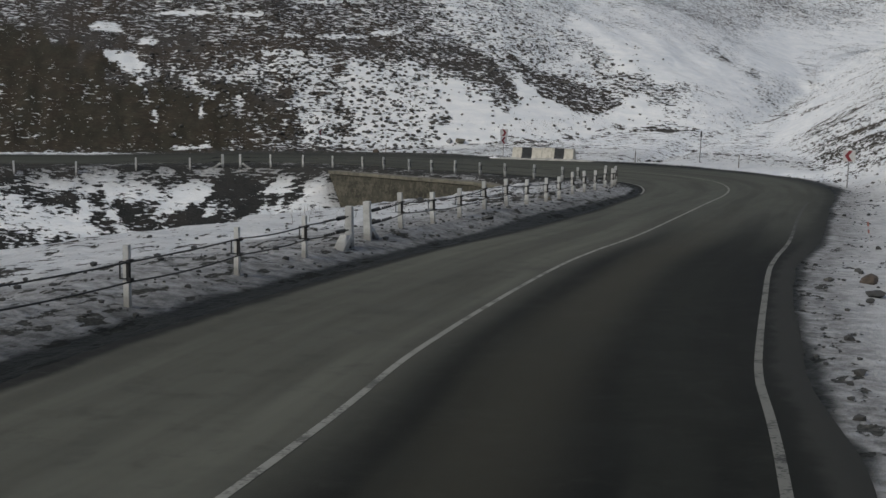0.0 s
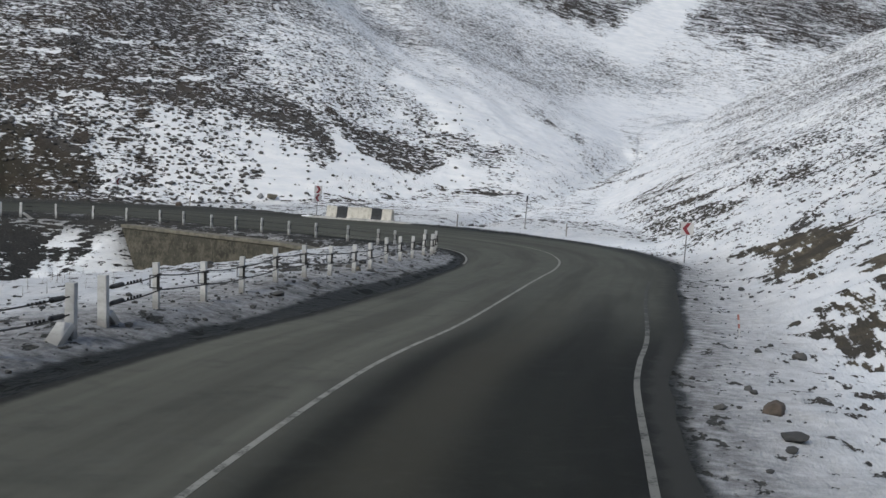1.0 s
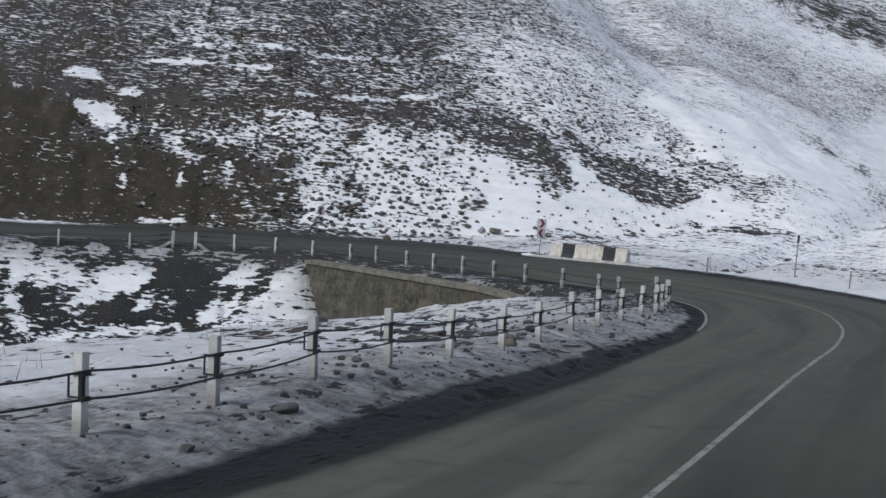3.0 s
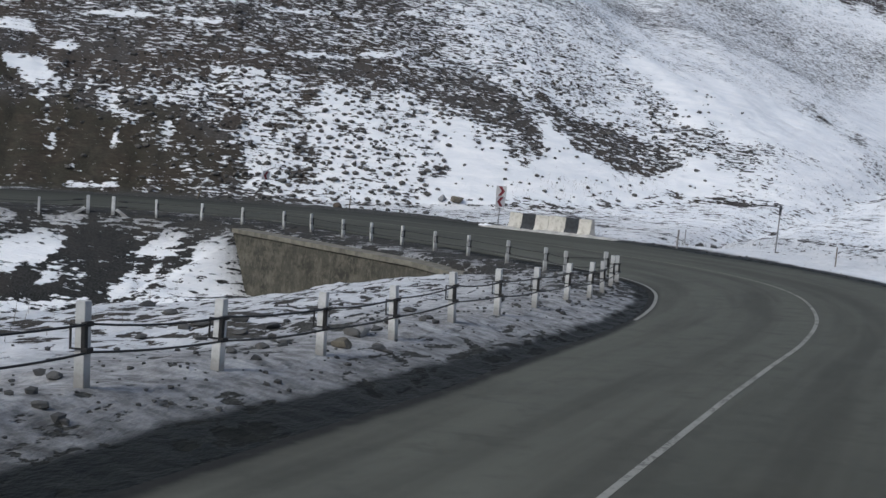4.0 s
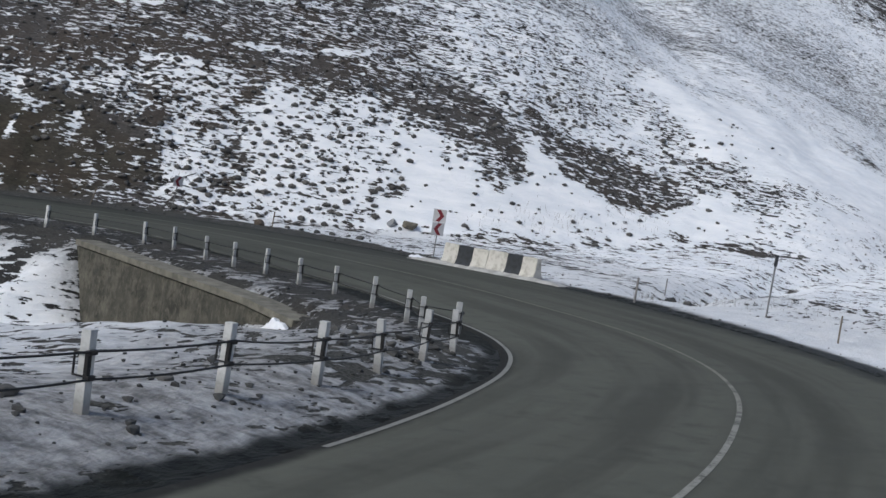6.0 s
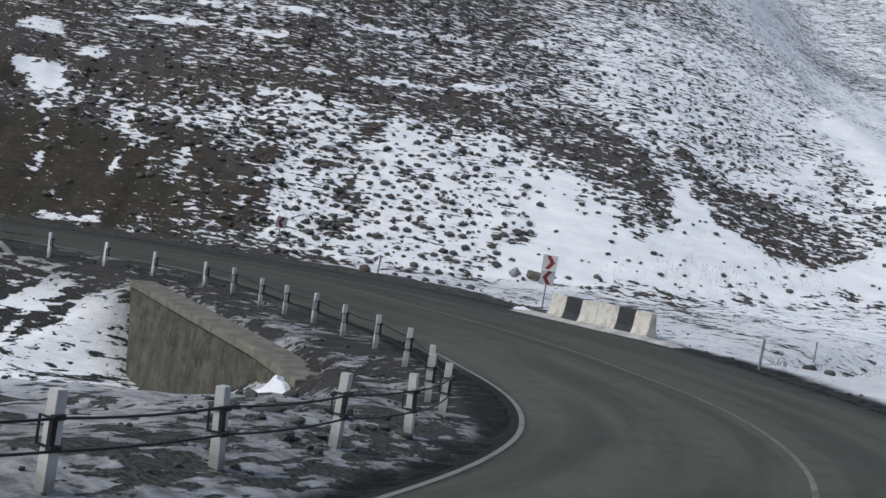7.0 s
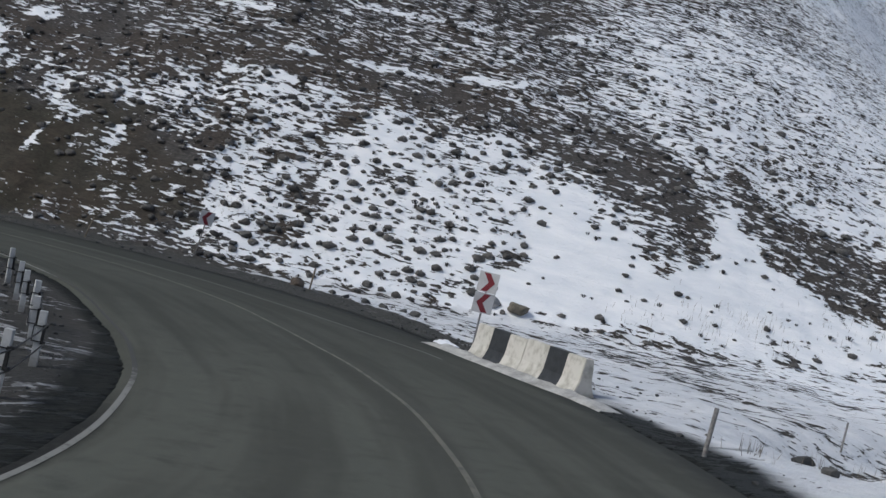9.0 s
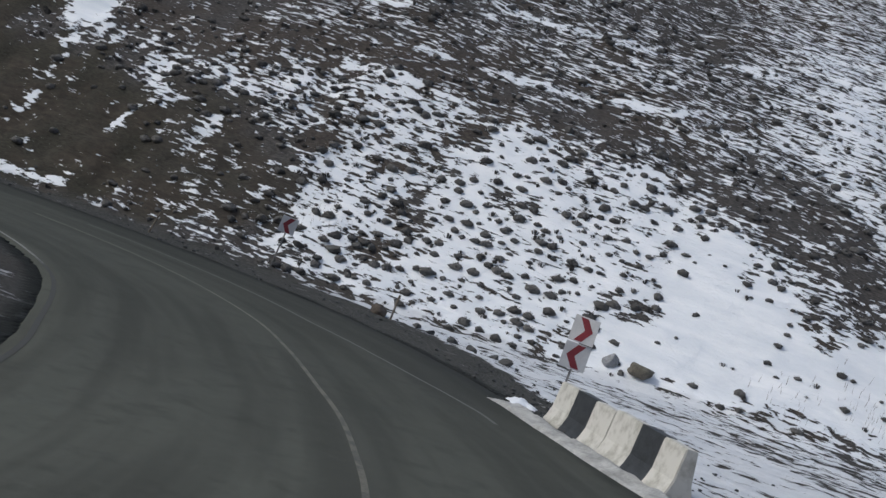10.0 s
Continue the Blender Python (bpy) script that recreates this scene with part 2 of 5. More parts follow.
def ground_material():
    n = Nodes("snowy_hillside")
    n.bsdf.inputs["Specular IOR Level"].default_value = 0.2
    cover, wet, grime_shade, bare = n.attribute("snow"), n.attribute("wet"), n.attribute("grime_shade"), n.attribute("soil")
    # flecks drawn out along the contours
    lay = n.vector("lay")
    fine = n.noise(2.3, 5, 0.6, lay, distort=0.3)
    mid, big = n.noise(0.6, 5, 0.6, lay, distort=0.3), n.noise(0.16, 4)
    grit = n.noise(8.0, 4, 0.6, lay)
    tuft = n.cells(2.4)
    split = n.tree.nodes.new("ShaderNodeSeparateXYZ")
    n.tree.links.new(n.coord, split.inputs[0])
    # layered outcrops
    strata = n.noise(1.7, 5, 0.62, lay, stretch=(0.30, 1.25, 1.25), distort=0.35)
    ledge = n.attribute("rock")
    fine = n.math("ADD", n.math("MULTIPLY", fine, n.math("SUBTRACT", 1.0, ledge)), n.math("MULTIPLY", strata, ledge))
    # higher up, the snow lies in long thin terraces
    terrace = n.noise(2.5, 5, 0.64, lay, stretch=(0.75, 1.25, 1.25), distort=0.25)
    high = n.ramp(split.outputs["Z"], 6.5, 11.0)
    fine = n.math("ADD", n.math("MULTIPLY", fine, n.math("SUBTRACT", 1.0, high)), n.math("MULTIPLY", terrace, high))
    broken = n.math("ADD", n.math("MULTIPLY", n.math("SUBTRACT", fine, 0.5), 2.5), n.math("MULTIPLY", n.math("SUBTRACT", mid, 0.5), 0.7))
    broken = n.math("ADD", broken, n.math("MULTIPLY", n.math("SUBTRACT", grit, 0.5), 0.55))
    # coarser ledges far up the valley
    coarse = n.noise(0.5, 6, 0.66, lay, stretch=(0.6, 1.4, 1.4), distort=0.3)
    broken = n.math("ADD", broken, n.math("MULTIPLY", n.math("MULTIPLY", n.math("SUBTRACT", coarse, 0.5), 2.2), n.ramp(split.outputs["Y"], 172, 190)))
    broken = n.math("ADD", broken, n.math("MULTIPLY", n.math("SUBTRACT", tuft, 0.42), 0.30))
    broken = n.math("MULTIPLY", broken, n.ramp(cover, 1.10, 0.78, 0.35, 1.0))
    level = n.math("ADD", cover, broken)
    haze = n.math("MULTIPLY", n.ramp(split.outputs["Y"], 98, 122), n.ramp(split.outputs["X"], -6, 10))
    haze = n.math("MULTIPLY", haze, n.ramp(split.outputs["Y"], 182, 170))
    snow = n.ramp(level, n.math("SUBTRACT", 0.475, n.math("MULTIPLY", haze, 0.16)), n.math("ADD", 0.545, n.math("MULTIPLY", haze, 0.12)))
    grass = n.mix(n.ramp(grit, 0.32, 0.68), (0.031, 0.030, 0.030), (0.100, 0.093, 0.088))
    grass = n.mix(n.ramp(mid, 0.45, 0.7), grass, (0.056, 0.049, 0.046))
    soil = n.mix(n.ramp(n.noise(7, 5), 0.3, 0.7), (0.034, 0.026, 0.021), (0.085, 0.066, 0.050))
    earth = n.mix(n.ramp(big, 0.45, 0.6), grass, n.mix(0.5, grass, soil))
    gravel = n.mix(n.ramp(n.noise(14, 5), 0.35, 0.65), (0.026, 0.0265, 0.0245), (0.084, 0.084, 0.078))
    olive = n.mix(n.ramp(grit, 0.3, 0.7), (0.024, 0.023, 0.017), (0.054, 0.050, 0.037))
    brown = n.mix(n.ramp(fine, 0.3, 0.7), (0.028, 0.0235, 0.0175), (0.070, 0.0575, 0.044))
    clay = n.mix(n.ramp(n.noise(0.45, 5, 0.6), 0.40, 0.60), olive, brown)
    clay = n.mix(n.math("MULTIPLY", n.ramp(n.noise(1.3, 6, 0.65), 0.50, 0.70), 0.65), clay, (0.075, 0.066, 0.052))
    earth = n.mix(n.math("MULTIPLY", bare, 0.9), earth, clay)
    stony = n.mix(n.ramp(fine, 0.3, 0.7), (0.060, 0.052, 0.037), (0.200, 0.170, 0.122))
    earth = n.mix(n.attribute("rock"), earth, n.mix(n.ramp(n.noise(0.7, 5, 0.6), 0.42, 0.62), (0.060, 0.053, 0.043), stony))
    scree = n.mix(n.ramp(n.noise(10, 5, 0.65), 0.35, 0.65), (0.013, 0.0135, 0.0135), (0.042, 0.043, 0.043))
    earth = n.mix(n.math("MULTIPLY", n.attribute("scree"), n.ramp(n.noise(0.3, 4), 0.35, 0.6, 0.55, 1.0)), earth, scree)
    earth = n.mix(n.math("MULTIPLY", grime_shade, n.math("SUBTRACT", 1.0, n.math("MULTIPLY", n.attribute("scree"), 0.75))), earth, gravel)
    white = n.mix(n.ramp(mid, 0.3, 0.75), (0.74, 0.77, 0.81), (0.88, 0.89, 0.91))
    # grimy snow; also mixed thinly over the inner verge as painted shade
    dirty = n.mix(n.ramp(n.noise(3.5, 7, 0.7), 0.32, 0.68), (0.11, 0.11, 0.11), (0.37, 0.373, 0.38))
    white = n.mix(n.math("MULTIPLY", grime_shade, n.ramp(n.noise(1.1, 5), 0.15, 0.55, 0.65, 1.0)), white, dirty)
    color = n.mix(snow, earth, white)
    mud = n.mix(n.ramp(n.noise(5, 5), 0.3, 0.7), (0.0062, 0.0072, 0.0060), (0.0165, 0.0182, 0.0150))
    edge = n.ramp(n.math("ADD", wet, n.math("MULTIPLY", n.math("SUBTRACT", n.noise(1.2, 6, 0.65), 0.5), 0.24)), 0.08, 0.66)
    color = n.mix(edge, color, mud)
    rough = n.math("SUBTRACT", n.ramp(snow, 0, 1, 0.95, 0.72), n.math("MULTIPLY", edge, 0.1))
    height = n.math("ADD", n.math("MULTIPLY", snow, 0.6), n.math("ADD", n.math("MULTIPLY", fine, 0.5), n.math("MULTIPLY", grit, 0.35)))
    return n.done(color, rough, 0, height, 0.20, 0.75)


def asphalt_material():
    n = Nodes("worn_asphalt")
    lat, run = n.attribute("lat"), n.attribute("run")
    both = n.tree.nodes.new("ShaderNodeCombineXYZ")
    n.put(both.inputs[0], lat)
    n.put(both.inputs[1], n.math("MULTIPLY", run, 0.05))
    streak, stain, grain = n.noise(1.1, 3, 0.55, both.outputs[0]), n.noise(0.35, 5, 0.6), n.noise(55, 3, 0.7)
    patchy = n.noise(1.6, 6, 0.65)
    strong = n.ramp(streak, 0.32, 0.68)
    # dry, salt-greyed lane and a darker damp one
    damp = n.ramp(n.math("ADD", lat, n.math("MULTIPLY", n.math("SUBTRACT", streak, 0.5), 1.3)), -0.35, 0.75)
    late = n.ramp(run, SA - 48, SA - 20)
    damp = n.math("MULTIPLY", damp, n.math("SUBTRACT", 1.0, n.math("MULTIPLY", late, 0.78)))
    crown = n.ramp(n.math("ABSOLUTE", n.math("SUBTRACT", n.math("ADD", lat, n.math("MULTIPLY", streak, 0.6)), 1.9)), 1.05, 0.15)
    worn = n.ramp(n.math("ABSOLUTE", n.math("SUBTRACT", n.math("ADD", lat, n.math("MULTIPLY", streak, 0.5)), -1.45)), 0.7, 0.1)
    dry = n.mix(strong, (0.070, 0.0705, 0.0580), (0.126, 0.128, 0.106))
    dry = n.mix(n.math("MULTIPLY", worn, 0.40), dry, (0.062, 0.063, 0.052))
    dark = n.mix(strong, (0.0058, 0.0062, 0.0049), (0.0155, 0.0166, 0.0128))
    dark = n.mix(n.math("MULTIPLY", crown, n.math("ADD", 0.62, n.math("MULTIPLY", n.ramp(run, SA - 66, SA - 50), 0.2))), dark, (0.0500, 0.048, 0.036))
    color = n.mix(damp, dry, dark)
    color = n.mix(n.math("MULTIPLY", n.ramp(stain, 0.50, 0.72), 0.35), color, (0.0323, 0.034, 0.030))
    # mottled bands left by tyres round the bend
    bands = n.ramp(n.math("ADD", streak, n.math("MULTIPLY", n.math("SUBTRACT", patchy, 0.5), 0.4)), 0.52, 0.66)
    color = n.mix(n.math("MULTIPLY", n.math("MULTIPLY", bands, late), 0.45), color, (0.0342, 0.0375, 0.030))
    keep = n.math("SUBTRACT", 1.0, n.math("MULTIPLY", damp, 0.65))
    color = n.mix(n.math("MULTIPLY", n.math("MULTIPLY", n.ramp(grain, 0.45, 0.75), 0.30), keep), color, (0.0855, 0.088, 0.078))
    even = n.mix(strong, (0.0490, 0.0520, 0.0435), (0.0860, 0.0910, 0.0765))
    color = n.mix(n.math("MULTIPLY", late, 0.6), color, even)
    salt = n.math("MULTIPLY", n.ramp(n.noise(0.8, 6, 0.65), 0.52, 0.75), n.ramp(n.math("SUBTRACT", lat, 0.0), 4.6, 3.9))
    color = n.mix(n.math("MULTIPLY", salt, n.math("MULTIPLY", keep, 0.14)), color, (0.1520, 0.158, 0.145))
    rim = n.ramp(n.math("ADD", n.attribute("rim"), n.math("MULTIPLY", n.math("SUBTRACT", patchy, 0.5), 0.25)), 0.36, 0.14)
    color = n.mix(n.math("MULTIPLY", n.math("MULTIPLY", rim, n.ramp(run, SA + 16, SA + 10)), 0.96), color, (0.0085, 0.009, 0.0087))
    color = n.mix(n.math("MULTIPLY", n.ramp(patchy, 0.50, 0.72), n.math("MULTIPLY", keep, 0.38)), color, (0.032, 0.033, 0.028))
    color = n.mix(n.math("MULTIPLY", n.ramp(n.noise(3.7, 6, 0.7), 0.52, 0.72), n.math("MULTIPLY", keep, 0.22)), color, (0.115, 0.115, 0.098))
    side = n.ramp(n.math("ADD", n.attribute("rim_out"), n.math("MULTIPLY", n.math("SUBTRACT", n.noise(1.3, 4), 0.5), 0.9)), 0.80, 0.15)
    color = n.mix(n.math("MULTIPLY", side, 0.6), color, (0.0152, 0.016, 0.0150))
    # dried silt between the edge line and the verge
    silt = n.ramp(n.math("ABSOLUTE", n.math("SUBTRACT", n.math("ADD", lat, n.math("MULTIPLY", n.math("SUBTRACT", patchy, 0.5), 0.5)), 4.62)), 0.34, 0.12)
    silt = n.math("MULTIPLY", silt, n.ramp(run, SA - 36, SA - 46))
    color = n.mix(n.math("MULTIPLY", silt, 0.55), color, (0.056, 0.056, 0.050))
    fringe = n.math("MULTIPLY", n.ramp(n.math("ADD", lat, n.math("MULTIPLY", n.math("SUBTRACT", patchy, 0.5), 0.8)), 2.5, 3.0), n.ramp(run, SA + 25, SA + 30))
    color = n.mix(n.math("MULTIPLY", fringe, 0.45), color, (0.026, 0.0265, 0.024))
    color = n.mix(n.math("MULTIPLY", n.ramp(run, SA + 14, SA + 30), 0.28), color, (0.026, 0.029, 0.024))
    n.put(n.bsdf.inputs["Specular IOR Level"], n.math("SUBTRACT", 0.25, n.math("MULTIPLY", damp, 0.13)))
    rough = n.math("SUBTRACT", 0.92, n.math("MULTIPLY", damp, 0.15))
    return n.done(color, rough, 0, grain, 0.006, 0.7)


def paint_material(name, color, wear):
    n = Nodes(name)
    worn = n.ramp(n.math("ADD", n.math("MULTIPLY", n.noise(2.2, 6, 0.65), 0.6), n.math("MULTIPLY", n.noise(24, 4), 0.4)), wear - 0.1, wear + 0.1)
    return n.done(n.mix(worn, color, (0.10, 0.10, 0.096)), 0.75, 0, worn, 0.002)


def centre_paint():
    """The centre line: whiter on the approach, rubbed to a thin tan trace round the bend."""
    n = Nodes("centre_line_paint")
    late = n.ramp(n.attribute("run"), SA - 12, SA + 8)
    wear = n.math("ADD", n.math("MULTIPLY", n.noise(2.2, 6, 0.65), 0.6), n.math("MULTIPLY", n.noise(24, 4), 0.4))
    gone = n.ramp(n.math("ADD", wear, n.math("MULTIPLY", late, 0.03)), 0.47, 0.62)
    paint = n.mix(late, (0.25, 0.25, 0.225), (0.15, 0.142, 0.112))
    return n.done(n.mix(gone, paint, (0.075, 0.074, 0.066)), 0.8, 0, wear, 0.002)


def post_material():
    n = Nodes("whitewashed_concrete")
    split = n.tree.nodes.new("ShaderNodeSeparateXYZ")
    n.tree.links.new(n.coord, split.inputs[0])
    stain = n.noise(5, 6, 0.65)
    tone = n.mix(n.random(), (0.44, 0.45, 0.455), (0.60, 0.61, 0.61))
    splash = n.ramp(n.math("ADD", split.outputs["Z"], n.math("MULTIPLY", n.math("SUBTRACT", stain, 0.5), 0.5)), 0.30, 0.02)
    color = n.mix(n.math("MULTIPLY", n.ramp(stain, 0.45, 0.70), 0.65), tone, (0.30, 0.30, 0.29))
    color = n.mix(n.math("MULTIPLY", splash, 0.75), color, (0.16, 0.155, 0.145))
    return n.done(color, 0.85, 0, n.noise(30, 5), 0.006)


def wall_material():
    n = Nodes("weathered_concrete")
    streaks, blot, fine = n.noise(1.6, 7, 0.7), n.noise(0.7, 6, 0.65), n.noise(4.5, 6, 0.7, stretch=(1.2, 1.2, 0.75))
    color = n.mix(n.ramp(streaks, 0.36, 0.64), (0.030, 0.029, 0.023), (0.115, 0.108, 0.084))
    color = n.mix(n.math("MULTIPLY", n.ramp(blot, 0.42, 0.62), 0.75), color, (0.054, 0.052, 0.041))
    color = n.mix(n.math("MULTIPLY", n.ramp(fine, 0.52, 0.66), 0.45), color, (0.170, 0.156, 0.122))
    color = n.mix(n.math("MULTIPLY", n.ramp(n.noise(2.6, 5, 0.7), 0.56, 0.68), 0.7), color, (0.024, 0.022, 0.018))
    return n.done(color, 0.93, 0, n.noise(9, 6, 0.65), 0.03, 0.8)


def barrier_material():
    n = Nodes("whitewashed_barrier")
    split = n.tree.nodes.new("ShaderNodeSeparateXYZ")
    n.tree.links.new(n.coord, split.inputs[0])
    stain = n.noise(3.2, 6, 0.65)
    color = n.mix(n.ramp(stain, 0.42, 0.72), (0.60, 0.585, 0.54), (0.37, 0.355, 0.31))
    splash = n.ramp(n.math("ADD", split.outputs["Z"], n.math("MULTIPLY", n.math("SUBTRACT", n.noise(7, 5), 0.5), 0.35)), 0.22, 0.0)
    color = n.mix(n.math("MULTIPLY", splash, 0.6), color, (0.25, 0.235, 0.20))
    return n.done(color, 0.85, 0, n.noise(26, 5), 0.006)


def tussock_material():
    n = Nodes("dead_grass")
    f, flake = n.island(), n.noise(14, 5, 0.65)
    color = n.mix(f, (0.052, 0.050, 0.048), (0.120, 0.113, 0.106))
    color = n.mix(n.ramp(flake, 0.38, 0.62), n.mix(0.5, color, (0.022, 0.020, 0.018)), color)
    return n.done(color, 0.95, 0, flake, 0.05, 0.8)


def hummock_material():
    """Low grassy mounds, dusted with snow."""
    n = Nodes("frosted_grass")
    n.bsdf.inputs["Specular IOR Level"].default_value = 0.2
    f, flake, dust = n.island(), n.noise(13, 5, 0.68), n.noise(6.5, 5, 0.65)
    color = n.mix(f, (0.100, 0.096, 0.092), (0.185, 0.179, 0.172))
    color = n.mix(n.ramp(flake, 0.36, 0.64), n.mix(0.45, color, (0.040, 0.038, 0.036)), color)
    color = n.mix(n.math("MULTIPLY", n.ramp(dust, 0.58, 0.72), 0.30), color, (0.45, 0.46, 0.48))
    return n.done(color, 0.95, 0, flake, 0.08, 0.9)


def stone_material():
    n = Nodes("field_stone")
    tone = n.mix(n.random(), (0.045, 0.047, 0.049), (0.100, 0.099, 0.094))
    color = n.mix(n.math("MULTIPLY", n.ramp(n.noise(7, 6), 0.4, 0.7), 0.6), tone, (0.055, 0.053, 0.05))
    return n.done(color, 0.9, 0, n.noise(12, 6), 0.03, 0.8)


def inner_paint():
    """The inner edge line: clear round the apex, rubbed away beyond it."""
    n = Nodes("inner_line_paint")
    run = n.attribute("run")
    gap = n.math("MULTIPLY", n.ramp(run, SA + 13, SA + 21), n.ramp(run, SA + 38, SA + 30))
    wear = n.math("ADD", n.math("MULTIPLY", n.noise(2.2, 6, 0.65), 0.6), n.math("MULTIPLY", n.noise(24, 4), 0.4))
    gone = n.ramp(n.math("ADD", wear, n.math("MULTIPLY", gap, 0.32)), 0.52, 0.68)
    return n.done(n.mix(gone, (0.20, 0.20, 0.185), (0.05, 0.05, 0.045)), 0.8, 0, wear, 0.002)


def edge_paint():
    """The outer edge line: worn, then fading out towards the bend."""
    n = Nodes("faded_line_paint")
    late = n.ramp(n.attribute("run"), SA - 46, SA - 34)
    wear = n.math("ADD", n.math("MULTIPLY", n.noise(2.2, 6, 0.65), 0.6), n.math("MULTIPLY", n.noise(24, 4), 0.4))
    gone = n.ramp(n.math("ADD", wear, n.math("MULTIPLY", late, 0.17)), 0.49, 0.62)
    return n.done(n.mix(gone, (0.165, 0.165, 0.15), (0.030, 0.030, 0.027)), 0.8, 0, wear, 0.002)


GROUND, ASPHALT = ground_material(), asphalt_material()
LINE_PAINT, EDGE_PAINT = inner_paint(), edge_paint()
CENTRE_PAINT = centre_paint()
TAN_PAINT = paint_material("tan_line_paint", (0.105, 0.098, 0.076), 0.42)
POST, WALL, BARRIER = post_material(), wall_material(), barrier_material()
BLACK_PAINT = plain("black_paint", (0.032, 0.036, 0.041), 0.6, 0, 5, 0.4)
STEEL = plain("tarred_steel", (0.018, 0.018, 0.019), 0.55, 0.3, 20, 0.4)
RUST = plain("rusty_steel", (0.25, 0.24, 0.235), 0.75, 0.2, 14, 0.5)
SIGN_WHITE, SIGN_RED = plain("sign_white", (0.52, 0.52, 0.53), 0.5, 0, 4, 0.12, 0.001), plain("sign_red", (0.19, 0.020, 0.030), 0.5, 0, 4, 0.2, 0.001)
GALVANISED = plain("galvanised_pole", (0.22, 0.22, 0.22), 0.55, 0.6, 12, 0.3)
TUSSOCK, HUMMOCK, STONE = tussock_material(), hummock_material(), stone_material()
COPING = plain("concrete_coping", (0.15, 0.142, 0.115), 0.92, 0, 2.2, 0.45, 0.01)
DIRTY_SNOW = plain("dirty_snow", (0.38, 0.375, 0.36), 0.85, 0, 2.2, 0.40, 0.03)
SNOW = plain("heaped_snow", (0.76, 0.78, 0.82), 0.7, 0, 4, 0.06, 0.02)
WOOD = plain("grey_wood", (0.16, 0.135, 0.105), 0.9, 0, 12, 0.4, 0.01)

FADED_RED = plain("faded_red", (0.34, 0.15, 0.13), 0.7, 0, 9, 0.3, 0.001)
DRY = plain("dry_stalk", (0.13, 0.115, 0.095), 0.95, 0, 9, 0.4, 0.001)
# ---- mesh helpers ----
def mesh_of(name, verts, faces, material, smooth=False):
    me = bpy.data.meshes.new(name)
    me.from_pydata([tuple(v) for v in verts], [], [tuple(f) for f in faces])
    me.materials.append(material)
    if smooth:
        me.polygons.foreach_set("use_smooth", [True] * len(me.polygons))
    me.update()
    return me


def part(name, bm, material, parent=None, label=""):
    """Links a bmesh as one mesh object, under a thing or a part."""
    me = bpy.data.meshes.new(name)
    bm.to_mesh(me)
    bm.free()
    me.materials.append(material)
    ob = new(name, me)
    ob.parent = parent
    return tagged(ob, label)


def thing(name, label, category, at=None, group=""):
    ob = new(name)
    ob.empty_display_size = 0.2
    if at is not None:
        ob.matrix_basis = at
    return tagged(ob, label, category, group)


def box(bm, low, high, bevel=0.0, m=None):
    made = bmesh.ops.create_cube(bm, size=1.0)["verts"]
    size, mid = [h - l for l, h in zip(low, high)], [(h + l) / 2 for l, h in zip(low, high)]
    for v in made:
        v.co = Vector([c * s + o for c, s, o in zip(v.co, size, mid)])
    if bevel:
        edges = list({e for v in made for e in v.link_edges})
        made = bmesh.ops.bevel(bm, geom=edges, offset=bevel, segments=2, profile=0.6, affect="EDGES")["verts"]
        made = [v for v in made if v.is_valid]
    if m is not None:
        for v in set(made):
            v.co = m @ v.co
    return made


def tube(bm, points, radius, sides=7):
    """A round bar along the points."""
    pts = [Vector(p) for p in points]
    rings = []
    for k, p in enumerate(pts):
        ahead = (pts[min(k + 1, len(pts) - 1)] - pts[max(k - 1, 0)]).normalized()
        side = ahead.cross(Vector((0, 0, 1)) if abs(ahead.z) < 0.9 else Vector((1, 0, 0))).normalized()
        up = side.cross(ahead)
        r = radius[k] if isinstance(radius, (list, tuple)) else radius
        rings.append([bm.verts.new(p + r * (math.cos(a) * side + math.sin(a) * up)) for a in (2 * math.pi * j / sides for j in range(sides))])
    for a, b in zip(rings, rings[1:]):
        for j in range(sides):
            bm.faces.new((a[j], a[(j + 1) % sides], b[(j + 1) % sides], b[j]))
    bm.faces.new(rings[0][::-1])
    bm.faces.new(rings[-1])
    return bm


def ground_z(x, y):
    return float(land(np.array([x]), np.array([y]))[0][0])


# ---- ground: one sheet to the horizon ----
def spaced(low, fine_low, fine_high, high, fine):
    inner = np.arange(fine_low, fine_high, fine)
    grow, a, b = [], fine, 0.0
    while fine_high + b < high:
        a *= 1.03
        b += a
        grow.append(b)
    below, a, b = [], fine, 0.0
    while fine_low - b > low:
        a *= 1.13
        b += a
        below.append(b)
    return np.r_[[fine_low - b for b in below[::-1]], inner, [inner[-1] + b for b in grow]]


def blob(x, y, cx, cy, rx, ry, turn=0.0):
    """1 in the middle of a soft ellipse, 0 outside."""
    c, s = math.cos(radians(turn)), math.sin(radians(turn))
    u, v = (x - cx) * c + (y - cy) * s, -(x - cx) * s + (y - cy) * c
    return step(1.25, 0.75, np.hypot(u / rx, v / ry))


